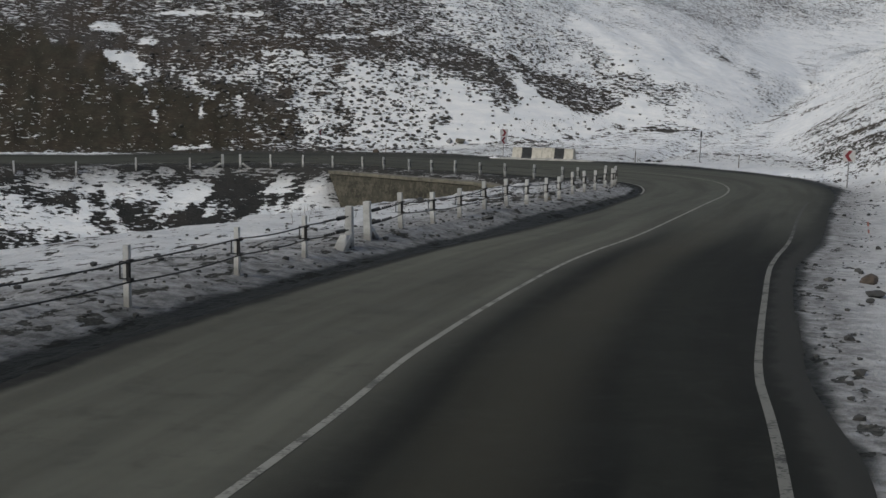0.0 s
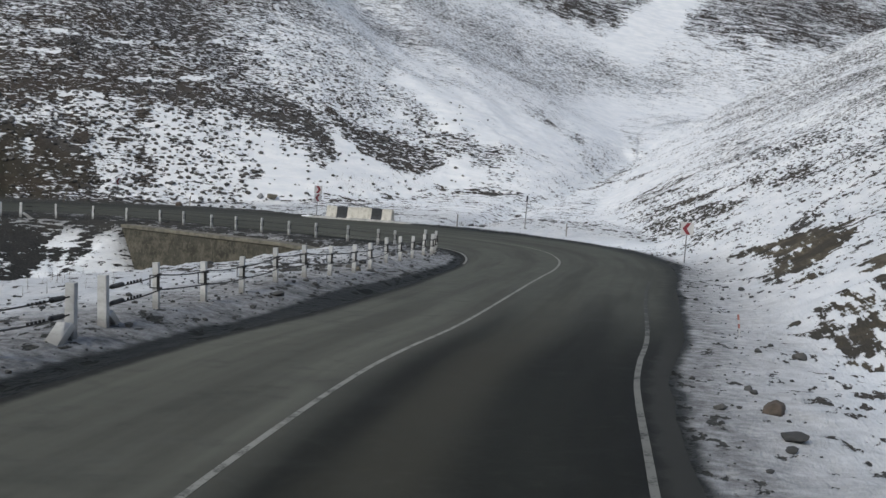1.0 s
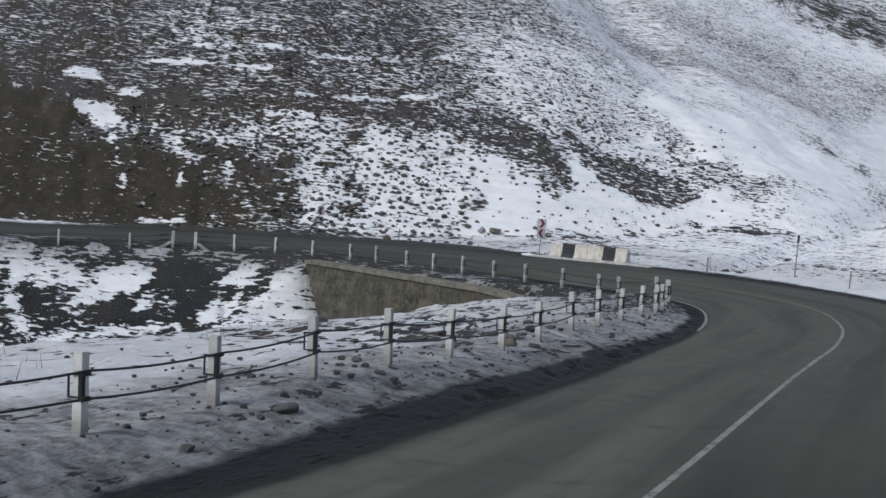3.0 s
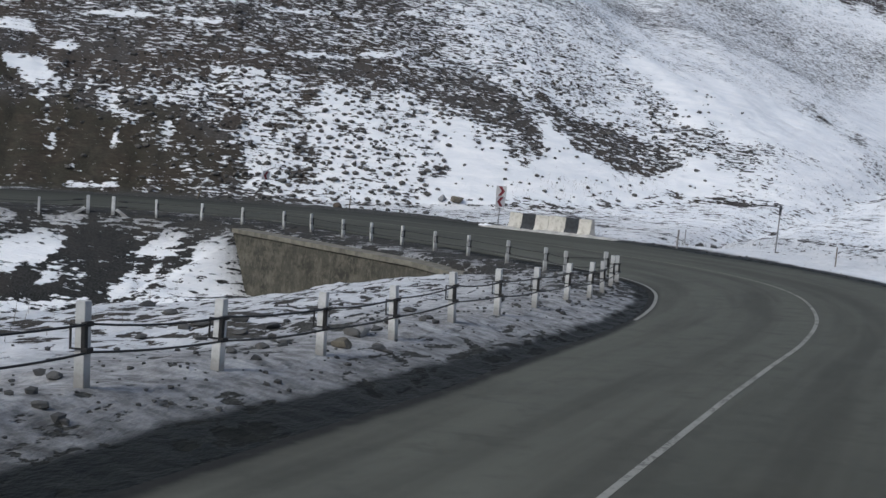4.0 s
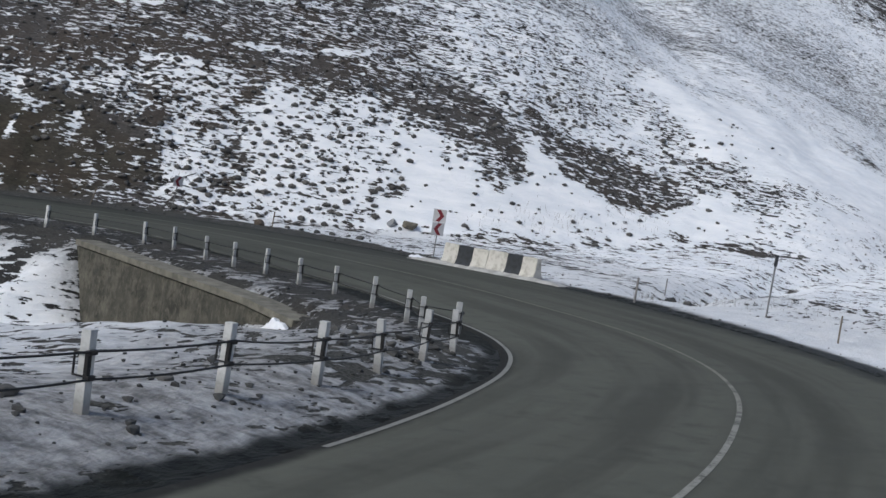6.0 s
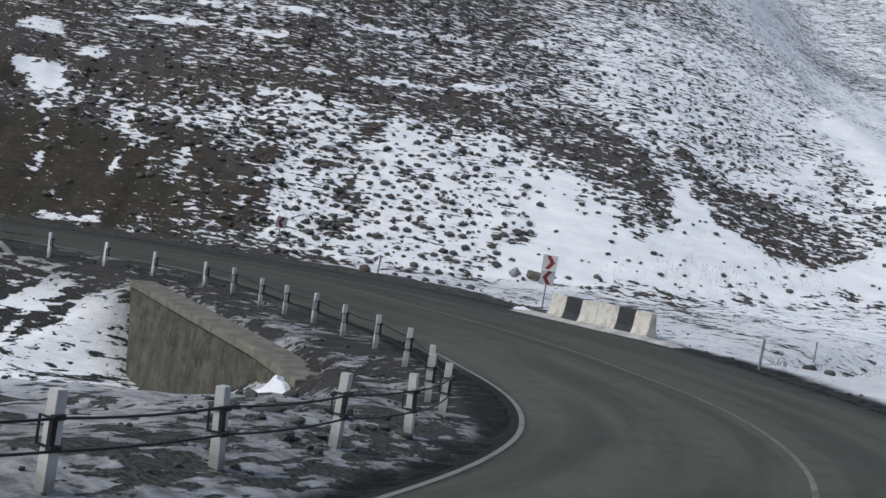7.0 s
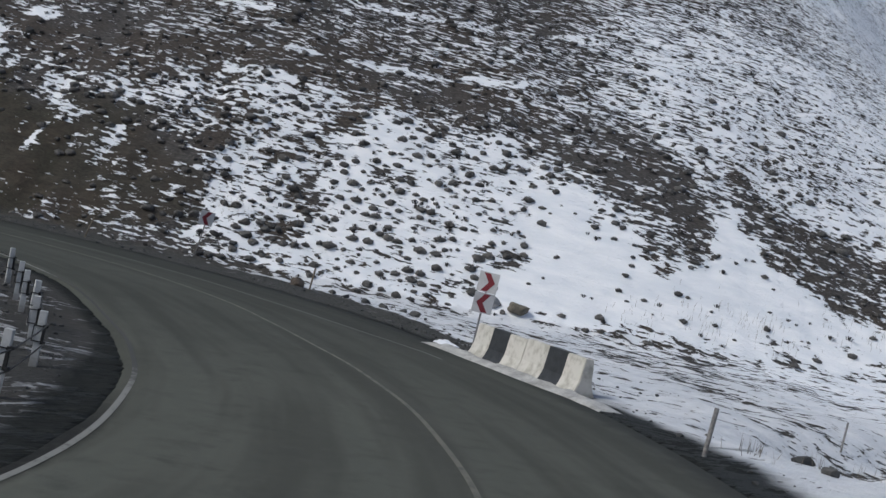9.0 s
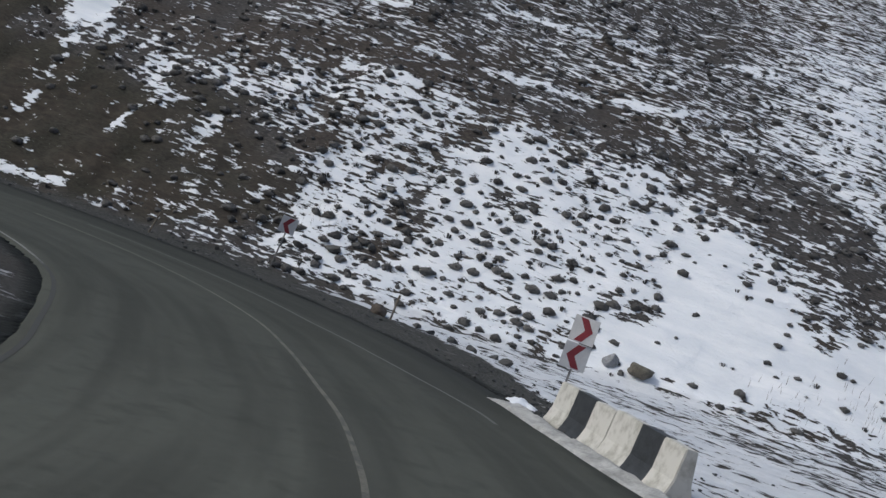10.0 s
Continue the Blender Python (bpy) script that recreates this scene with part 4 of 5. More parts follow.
across = [lambda s, q=q: left_edge(s) * (1 - q) + right_edge(s) * q for q in np.linspace(0, 1, 17)]
build_ground()
tagged(road_strip("road", 2, RUN[-1] - 2, [lambda s: left_edge(s) - 0.35, *across, lambda s: right_edge(s) + 0.35], ASPHALT, 0.03, 0.5, 0.3),
       "worn grey asphalt mountain road, damp and dark in one lane", "road", kind="structure")
tagged(road_strip("centre_marking", SA - 100, SA + 46, [-0.047, 0.047], CENTRE_PAINT, 0.036, 0.4), "worn white centre line on the asphalt", "road marking", kind="structure")
EDGE_RUN, EDGE_OFF = [-90, -66, -57, -50, -43, -35, -18], [3.90, 4.06, 4.27, 4.26, 4.07, 3.90, 3.85]


def edge_line(side):
    return lambda s: sum(np.interp(s - SA + k, EDGE_RUN, EDGE_OFF) for k in (-4, -2, 0, 2, 4)) / 5 + side


tagged(road_strip("outer_marking", SA - 100, SA - 22, [edge_line(-0.05), edge_line(0.05)], EDGE_PAINT, 0.036, 0.4), "faded white edge line on the asphalt", "road marking", kind="structure")
tagged(road_strip("outer_bend_marking", SA + 26, SA + 46, [lambda s: np.interp(s - SA, [27, 29, 32, 35, 41], [3.6, 3.3, 2.7, 2.3, 2.3]) - 0.05, lambda s: np.interp(s - SA, [27, 29, 32, 35, 41], [3.6, 3.3, 2.7, 2.3, 2.3]) + 0.05], TAN_PAINT, 0.036, 0.4), "faint tan edge line along the outside of the bend", "road marking", kind="structure")
tagged(road_strip("inner_marking", SA - 15, SA + 60, [lambda s: 0.13 - inner_w(s), lambda s: 0.225 - inner_w(s)], LINE_PAINT, 0.036, 0.4), "worn white line at the inner edge of the bend", "road marking", kind="structure")


# ---- fence of concrete posts and wire ropes ----
def post_mesh(height=0.92, half=0.08, deep=0.45):
    bm = bmesh.new()
    box(bm, (-half, -half, -deep), (half, half, height), 0.012)
    for v in bm.verts:
        if v.co.z > height - 0.05:
            v.co.x *= 0.93
            v.co.y *= 0.93
    return bm


def bracket_pieces(half=0.08):
    """The steel on a post: a flat open frame beside it, a strap down its corner and the two clips that hold the ropes."""
    x0, x1, z0, z1, y = -half - 0.045, half, 0.41, 0.68, -half - 0.012
    frame = bmesh.new()
    rings = []
    for depth in (y - 0.010, y + 0.010):
        for inset in (0.0, 0.018):
            rings.append([frame.verts.new(p) for p in ((x0 + inset, depth, z0 + inset), (x1 - inset, depth, z0 + inset), (x1 - inset, depth, z1 - inset), (x0 + inset, depth, z1 - inset))])
    front_out, front_in, back_out, back_in = rings
    for k in range(4):
        j = (k + 1) % 4
        frame.faces.new((front_out[k], front_out[j], front_in[j], front_in[k]))
        frame.faces.new((back_out[j], back_out[k], back_in[k], back_in[j]))
        frame.faces.new((front_out[j], front_out[k], back_out[k], back_out[j]))
        frame.faces.new((front_in[k], front_in[j], back_in[j], back_in[k]))
    strap, upper, lower = bmesh.new(), bmesh.new(), bmesh.new()
    box(strap, (half - 0.030, -half - 0.024, z0 - 0.03), (half + 0.022, -half + 0.035, z1 + 0.02), 0.006)
    box(upper, (half + 0.005, -half - 0.028, z1 - 0.025), (half + 0.052, 0.03, z1 + 0.03), 0.008)
    box(lower, (half + 0.005, -half - 0.028, z0 - 0.035), (half + 0.052, 0.03, z0 + 0.02), 0.008)
    return (("bracket_frame", frame, "black steel bracket frame"), ("strap", strap, "black steel strap"), ("rope_clip", upper, "black rope clip"), ("rope_clip", lower, "black rope clip"))


def build_fence(places, label, group, ends=(), half=0.065):
    """places: x, y of the posts in order, the road to their right. ends: indices of anchor posts and the way their brace leans."""
    origin = places[0]
    fence = thing("guard_fence", label, "fence", pose(origin[0], origin[1], ground_z(*origin)), group)
    base = Matrix(fence.matrix_basis)
    rng = random.Random(len(places) * 7 + 1)
    me_post, me_bracket = None, None
    upper, lower = [], []
    for k, (x, y) in enumerate(places):
        a, b = places[max(k - 1, 0)], places[min(k + 1, len(places) - 1)]
        heading = math.degrees(math.atan2(b[1] - a[1], b[0] - a[0])) - 90
        z = ground_z(x, y)
        m = pose(x, y, z, rng.uniform(-2.0, 2.0), rng.uniform(-2.2, 2.2), heading + rng.uniform(-5, 5))
        anchor = dict(ends).get(k)
        if me_post is None:
            first = part("post", post_mesh(half=half), POST, fence)
            me_post = first.data
            ob = first
        else:
            ob = new("post", me_post)
            ob.parent = fence
        ob.matrix_basis = base.inverted() @ m @ Matrix.Diagonal((1.0 if anchor is None else 0.09 / half, 1.0 if anchor is None else 0.09 / half, rng.uniform(0.96, 1.03), 1))
        if anchor is not None:
            bm = bmesh.new()
            box(bm, (-0.075, -0.065, -0.30), (0.075, 0.065, 0.40), 0.01, Matrix.Translation((0, 0.40 * anchor, -0.03)) @ Matrix.Rotation(radians(48 * anchor), 4, "X"))
            part("brace", bm, POST, ob, "short leaning concrete brace")
        elif me_bracket is None:
            me_bracket = [(name, part(name, bm, STEEL, ob, text).data, text) for name, bm, text in bracket_pieces(half)]
        else:
            for name, data, text in me_bracket:
                piece = new(name, data)
                piece.parent = ob
                tagged(piece, text)
        for rope, h in ((upper, 0.685), (lower, 0.385)):
            rope.append(m @ Vector((half + 0.035 if anchor is None else 0.0, 0, h)))
    for name, rope, seed in (("upper_rope", upper, 3), ("lower_rope", lower, 5)):
        pts, r = [], random.Random(seed + len(places))
        for a, b in zip(rope, rope[1:]):
            sag = r.uniform(0.01, 0.05)
            for j in range(6):
                f = j / 6
                pts.append(base.inverted() @ (a.lerp(b, f) - Vector((0, 0, sag * 4 * f * (1 - f)))))
        pts.append(base.inverted() @ rope[-1])
        part(name, tube(bmesh.new(), pts, 0.0145, 6), STEEL, fence, "sagging black wire rope")
        for k, way in ends:
            if 0 <= k + way < len(rope):
                a, b = rope[k], rope[k + way]
                bm = tube(bmesh.new(), [base.inverted() @ a.lerp(b, f) for f in (0.10, 0.13, 0.30, 0.33)], [0.02, 0.045, 0.05, 0.02], 8)
                part("turnbuckle", bm, STEEL, fence, "black steel rope tensioner")
                for j in range(5):
                    p = base.inverted() @ a.lerp(b, 0.40 + 0.055 * j)
                    bm = bmesh.new()
                    box(bm, tuple(p - Vector((0.022, 0.035, 0.022))), tuple(p + Vector((0.022, 0.035, 0.022))), 0.008)
                    part("rope_clamp", bm, STEEL, fence)
    return fence


main_posts = [(-10.08, -3.02), (-9.19, -0.36), (-8.19, 2.15), (-7.23, 4.7), (-6.23, 7.09), (-5.24, 9.46), (-4.23, 11.87), (-3.17, 14.28), (-2.24, 16.88), (-1.27, 19.45), (-0.33, 21.96), (0.6, 24.4), (1.54, 26.9), (2.38, 29.4), (3.02, 31.92),
              (3.58, 34.5), (4.05, 36.62), (3.99, 39.25), (3.0, 42.9), (2.45, 45.4), (1.15, 48.8), (-0.39, 51.85), (-1.87, 53.85), (-3.44, 56.04), (-4.98, 57.9), (-6.5, 59.8), (-8.3, 61.9), (-9.88, 63.2), (-12.15, 63.65), (-14.4, 64.2), (-16.85, 64.45), (-19.15, 64.4)]
build_fence(main_posts, "whitewashed concrete post and black wire rope guard fence", "guard fences along the road", ((0, 1), (len(main_posts) - 1, -1)))
near_posts = [(-17.0, -23.5), (-15.3, -19.0), (-13.8, -14.7), (-12.55, -10.5), (-11.45, -7.2), (-10.52, -4.71)]
build_fence(near_posts, "slender grey concrete post and wire rope guard fence beside the approach", "guard fences along the road", ((len(near_posts) - 1, -1),), 0.05)
far_posts = [(-20.45, 64.2), (-22.8, 63.4), (-26.6, 62.2), (-30.6, 60.5), (-34.6, 59.0), (-38.4, 57.2), (-42, 55.4)]
build_fence(far_posts, "distant concrete post and wire rope guard fence beyond the gully", "guard fences along the road", ((0, 1),))


# ---- culvert head wall below the far shoulder ----
def build_wall():
    a, b = Vector((*WALL_A, 0)), Vector((*WALL_B, 0))
    ahead = (b - a).normalized()
    m = Matrix.Translation((a.x, a.y, 0)) @ Matrix.Rotation(math.atan2(ahead.y, ahead.x), 4, "Z")
    length = (b - a).length - 1.9
    wall = thing("culvert_wall", "weathered stained concrete culvert head wall with a pale coping", "retaining wall", m)
    bm = bmesh.new()
    n = 24
    front, back = -0.28, 0.42
    rows = []
    for k in range(n + 1):
        x = (length + 1.5) * k / n
        top = -0.86 + 0.02 * math.sin(k * 1.3) - 0.06 * max(0, x - length + 1.7)
        rows.append([bm.verts.new((x, front - 0.25 + 0.02 * math.sin(k * 2.1), -5.6)), bm.verts.new((x, front + 0.02 * math.sin(k * 2.7), top)), bm.verts.new((x, back, top)), bm.verts.new((x, back, -5.6))])
    for p, q in zip(rows, rows[1:]):
        for j in range(4):
            bm.faces.new((p[j], p[(j + 1) % 4], q[(j + 1) % 4], q[j]))
    bm.faces.new(rows[0][::-1])
    bm.faces.new(rows[-1])
    bmesh.ops.recalc_face_normals(bm, faces=bm.faces[:])
    part("wall", bm, WALL, wall)
    bm = bmesh.new()
    box(bm, (-0.05, front - 0.07, -0.83), (length + 1.6, back + 0.22, -0.60), 0.03)
    bmesh.ops.bisect_plane(bm, geom=bm.verts[:] + bm.edges[:] + bm.faces[:], plane_co=(length - 1.9, 0, 0), plane_no=(1, 0, 0))
    for v in bm.verts:
        v.co.z -= 0.045 * max(0.0, v.co.x - length + 1.9)
    part("coping", bm, COPING, wall, "pale worn concrete coping")
    return wall


build_wall()


# ---- barriers, signs, marker posts ----
def build_barrier(a, b, stripe):
    """A concrete barrier whose near foot runs from a to b; stripe: the stretch painted black, in parts of its length."""
    a, b = Vector((*a, 0)), Vector((*b, 0))
    z = min(ground_z(a.x, a.y), ground_z(b.x, b.y)) - 0.04
    ahead = (b - a).normalized()
    m = Matrix.Translation((a.x, a.y, z)) @ Matrix.Rotation(math.atan2(ahead.y, ahead.x), 4, "Z")
    length = (b - a).length
    barrier = thing("concrete_barrier", "whitewashed concrete road barrier with a black painted band", "barrier", m, "barriers at the bend")

    def profile(grow):
        half = [(0.0 - grow, 0.0), (0.005 - grow, 0.10), (0.06 - grow, 0.20), (0.13 - grow, 0.40), (0.19 - grow, 0.96 + grow)]
        return [*half, (0.41 + grow, 0.96 + grow), (0.47 + grow, 0.40), (0.54 + grow, 0.20), (0.595 + grow, 0.10), (0.60 + grow, 0.0)]

    def drawn(x0, x1, grow):
        bm = bmesh.new()
        p = profile(grow)
        rings = [[bm.verts.new((x, y, h)) for y, h in p] for x in (x0, x1)]
        for j in range(len(p)):
            bm.faces.new((rings[0][j], rings[1][j], rings[1][(j + 1) % len(p)], rings[0][(j + 1) % len(p)]))
        bm.faces.new(rings[0])
        bm.faces.new(rings[1][::-1])
        bmesh.ops.recalc_face_normals(bm, faces=bm.faces[:])
        if not grow:
            bmesh.ops.bevel(bm, geom=[e for e in bm.edges if min(v.co.z for v in e.verts) > 0.8 or abs(e.verts[0].co.x - e.verts[1].co.x) < 0.01 and e.verts[0].co.z > 0.05], offset=0.02, segments=2, affect="EDGES")
        return bm

    part("body", drawn(0.0, length - 0.03, 0.0), BARRIER, barrier)
    part("painted_band", drawn(length * stripe[0], length * stripe[1], 0.006), BLACK_PAINT, barrier, "black painted band")
    return barrier


BEND_A, BEND_B = (2.02, 68.52), (6.09, 63.35)
MIDDLE = ((BEND_A[0] + BEND_B[0]) / 2, (BEND_A[1] + BEND_B[1]) / 2)
build_barrier(BEND_A, MIDDLE, (0.335, 0.665))
build_barrier(MIDDLE, BEND_B, (0.40, 0.71))


def chevron(bm, size, way, y):
    """A broad arrow head on a square plate, pointing along way (1 or -1)."""
    h = size / 2
    pts = [(-0.66, 0.94), (0.06, 0.94), (0.80, 0.0), (0.06, -0.94), (-0.66, -0.94), (0.06, 0.0)]
    a = [bm.verts.new((way * px * h * 0.9, y, pz * h)) for px, pz in pts]
    b = [bm.verts.new((way * px * h * 0.9, y + 0.004, pz * h)) for px, pz in pts]
    for quad in ((0, 1, 2, 5), (5, 2, 3, 4)):
        bm.faces.new([a[k] for k in quad])
        bm.faces.new([b[k] for k in quad][::-1])
    for k in range(6):
        bm.faces.new((a[k], b[k], b[(k + 1) % 6], a[(k + 1) % 6]))
    bmesh.ops.recalc_face_normals(bm, faces=bm.faces[:])
    return bm


def build_sign(x, y, turn, plates, label, tall, lean=(0, 0), size=0.6):
    """plates: the way each chevron points and its own small turn, from the top down."""
    sign = thing("chevron_sign", label, "road sign", pose(x, y, ground_z(x, y), lean[0], lean[1], turn), "chevron signs at the bend")
    part("pole", tube(bmesh.new(), [(0, 0.045, -0.4), (0, 0.045, tall)], 0.028, 9), GALVANISED, sign)
    for k, (way, twist) in enumerate(plates):
        m = Matrix.Translation((0, 0, tall - size / 2 - k * (size + 0.02))) @ Matrix.Rotation(radians(twist), 4, "Z")
        bm = bmesh.new()
        box(bm, (-size / 2, -0.004, -size / 2), (size / 2, 0.014, size / 2), 0.006)
        plate = part("panel", bm, SIGN_WHITE, sign, "white square panel with a red chevron")
        plate.matrix_basis = m
        part("chevron", chevron(bmesh.new(), size * 0.96, way, -0.0085), SIGN_RED, plate, "red chevron")
    return sign


build_sign(1.61, 70.45, 10, ((1, -6), (-1, 14)), "two red and white chevron panels on one leaning pole", 2.3, (0, 2))
build_sign(14.5, 29.6, -22, ((-1, 0),), "red and white chevron panel on a pole in the snow", 1.95, (0, 2), 0.6)
build_sign(-13.75, 81.55, 12, ((-1, 34),), "bent red and white chevron panel on a thin pole", 1.9, (4, 8), 0.6)


def build_stake(name, label, x, y, tall, radius, material, lean=(0, 0), top=None):
    stake = thing(name, label, "marker post", pose(x, y, ground_z(x, y), lean[0], lean[1], 20), "marker posts on the verge")
    part("shaft", tube(bmesh.new(), [(0, 0, -0.4), (0, 0, tall * 0.5), (0.006, 0.004, tall)], radius, 8), material, stake)
    if top:
        bm = bmesh.new()
        box(bm, (-radius - 0.014, -radius - 0.014, tall - top), (radius + 0.014, radius + 0.014, tall), 0.008)
        part("head", bm, BLACK_PAINT, stake, "dark head band")
    return stake


build_stake("marker_pole", "tall thin grey marker pole with a dark head in the snow", 14.4, 57.5, 2.3, 0.032, GALVANISED, (0, 3), 0.42)
build_stake("marker_stake", "short rusty steel stake at the edge of the asphalt", 9.7, 57.6, 0.9, 0.045, RUST, (0, 3))
stake = build_stake("marker_stake", "thin red and white striped stake in the roadside snow", 3.4, -0.6, 0.54, 0.018, SIGN_WHITE, (0, -9))
for low, high in ((0.22, 0.32), (0.41, 0.53)):
    part("red_band", tube(bmesh.new(), [(0.002, 0.001, low), (0.004, 0.002, high)], 0.024, 8), FADED_RED, stake, "faded red band")
build_stake("marker_stake", "short weathered wooden stake beside a boulder", -7.75, 79.9, 0.85, 0.035, WOOD, (0, 4))
build_stake("marker_stake", "thin pale stake in the snow beside the road", 15.3, 50.9, 0.85, 0.028, WOOD, (0, 2))
build_stake("marker_stake", "pale wooden stake leaning at the foot of the bare cut", -17.6, 79.4, 0.9, 0.035, WOOD, (0, 14))
build_stake("marker_stake", "thin dark stake in the snow of the valley floor", 12.2, 69.0, 0.8, 0.03, RUST, (0, 2))


# ---- stones ----
def stone_mesh(seed, size, flat=0.6, cuts=3):
    rng = random.Random(seed)
    bm = bmesh.new()
    bmesh.ops.create_icosphere(bm, subdivisions=cuts, radius=1.0)
    planes = [(Vector((rng.gauss(0, 1), rng.gauss(0, 1), rng.gauss(0, 1))).normalized(), rng.uniform(0.5, 0.85)) for _ in range(13)]
    shift = Vector((rng.uniform(0, 50), rng.uniform(0, 50), 0))
    for v in bm.verts:
        for n, far in planes:
            over = v.co.dot(n) - far
            if over > 0:
                v.co -= n * over * 0.9
        v.co += v.co.normalized() * 0.10 * noise.noise(v.co * 2.3 + shift)
        v.co = Vector((v.co.x * size * rng.uniform(0.995, 1.005), v.co.y * size * 0.78, v.co.z * size * flat))
    return bm


def build_stone(x, y, size, seed, label, flat=0.45, sink=0.3, material=None):
    ob = part("boulder" if size > 0.34 else "stone", stone_mesh(seed, size, flat), material or STONE)
    for p in ob.data.polygons:
        p.use_smooth = False
    ob.matrix_basis = pose(x, y, ground_z(x, y) + size * flat * (1 - 2 * sink), seed * 7 % 11 - 5, seed * 5 % 13 - 6, seed * 53 % 360)
    return tagged(ob, label, "boulder" if size > 0.34 else "stone", "stones on the verge")


RED_STONE = plain("rusty_stone", (0.082, 0.066, 0.054), 0.9, 0, 7, 0.4, 0.02)
TAN_STONE = plain("tan_stone", (0.125, 0.112, 0.088), 0.9, 0, 7, 0.4, 0.02)
PALE_STONE = plain("pale_stone", (0.26, 0.265, 0.275), 0.9, 0, 7, 0.3, 0.02)
DARK = "dark grey field stone half sunk in the snow"
for k, (x, y, size) in enumerate([(-2.3, 18.2, 0.22), (-1.8, 19.1, 0.12), (-1.75, 19.7, 0.13), (-2.1, 22.4, 0.17), (-0.2, 24.4, 0.18), (-2.9, 17.0, 0.22), (-2.4, 15.5, 0.15), (-2.55, 17.6, 0.13), (-4.3, 13.4, 0.14),
                                  (-2.4, 15.9, 0.12), (-6.35, 4.9, 0.20), (-6.3, 16.6, 0.16), (-4.1, 14.9, 0.16), (-5.3, 8.3, 0.12), (-7.6, 6.5, 0.14), (-1.2, 21.0, 0.11), (0.8, 27.0, 0.12), (-3.9, 12.9, 0.11), (-5.8, 10.4, 0.13)]):
    build_stone(x, y, size, 11 + k, DARK)
for k, (x, y, size) in enumerate([(3.1, 36.1, 0.20), (3.15, 36.5, 0.15), (3.73, 36.5, 0.11), (3.6, 36.2, 0.10), (3.94, 36.6, 0.12), (3.1, 34.0, 0.17), (2.42, 35.5, 0.18), (2.97, 34.8, 0.13), (3.35, 34.65, 0.12), (3.55, 37.2, 0.13), (2.57, 34.5, 0.12),
                                  (2.63, 35.85, 0.10), (2.32, 35.15, 0.13), (1.9, 37.8, 0.16), (1.1, 46.0, 0.12), (1.65, 36.7, 0.14), (3.9, 37.6, 0.09), (2.9, 37.0, 0.12), (2.1, 36.3, 0.10), (0.7, 41.5, 0.15), (-0.3, 43.2, 0.13), (1.9, 40.2, 0.12)]):
    build_stone(x, y, size, 120 + k, "grey rough stone on the stony tip of the verge", 0.55)
for k, (x, y, size) in enumerate([(-4.08, 14.9, 0.13), (-3.81, 15.0, 0.12), (-3.89, 15.9, 0.15), (-2.28, 15.45, 0.13), (-7.57, 22.5, 0.26), (-6.7, 20.7, 0.22), (-5.56, 17.95, 0.2), (-5.0, 18.6, 0.2), (-4.4, 18.15, 0.22), (-4.84, 17.45, 0.17), (-5.3, 16.4, 0.16), (-5.0, 16.55, 0.14), (-5.87, 17.8, 0.18)]):
    build_stone(x, y, size, 160 + k, "flat grey stone sunk in the snow behind the fence", 0.36)
build_stone(-2.75, 17.1, 0.20, 70, "pale grey boulder lying in the snow by the fence", 0.8, 0.2, PALE_STONE)
build_stone(-2.95, 15.2, 0.19, 71, "tan boulder lying beside a fence post in the snow", 0.62, 0.25, TAN_STONE)
build_stone(-0.6, -10.4, 0.25, 72, "rust-brown stone in the dirty roadside snow", 0.6, 0.25, RED_STONE)
for k, (x, y, size) in enumerate([(-1.25, -12.3, 0.20), (-1.3, -10.2, 0.12), (0.1, -8.1, 0.11), (0.0, -8.5, 0.10), (3.0, -4.2, 0.18), (2.4, -3.6, 0.12), (10.0, 13.6, 0.16), (-1.6, -12.9, 0.10), (11.4, 60.6, 0.30), (11.9, 59.6, 0.24)]):
    build_stone(x, y, size, 40 + k, "grey stone in the snow beside the road" if y < 60 else "broken concrete lump in the snow", 0.55)
build_stone(-8.63, 80.6, 0.42, 81, "reddish boulder at the foot of the hill", 0.62, 0.25, RED_STONE)
build_stone(-0.75, 84.9, 0.66, 82, "grey-brown boulder behind the chevron sign", 0.5, 0.36, TAN_STONE)
build_stone(-1.75, 84.7, 0.38, 83, "grey boulder behind the chevron sign", 0.8, 0.25, PALE_STONE)
for k, (x, y) in enumerate([(-3.4, 78.6), (-4.3, 78.9), (-5.2, 79.4), (-6.1, 79.6), (-7.0, 80.4), (-2.7, 77.9)]):
    build_stone(x, y, 0.2 + 0.03 * (k % 3), 90 + k, "rough grey stone along the foot of the hill", 0.6)


for k, (x, y, size) in enumerate([(-12.67, 83.6, 0.36), (-12.08, 84.2, 0.26), (-11.6, 84.35, 0.28), (-12.85, 82.95, 0.26), (-13.8, 83.0, 0.28), (-11.6, 83.6, 0.18), (-11.5, 83.05, 0.2)]):
    build_stone(x, y, size, 190 + k, "dark rock standing out of the snowy hillside", 0.6)


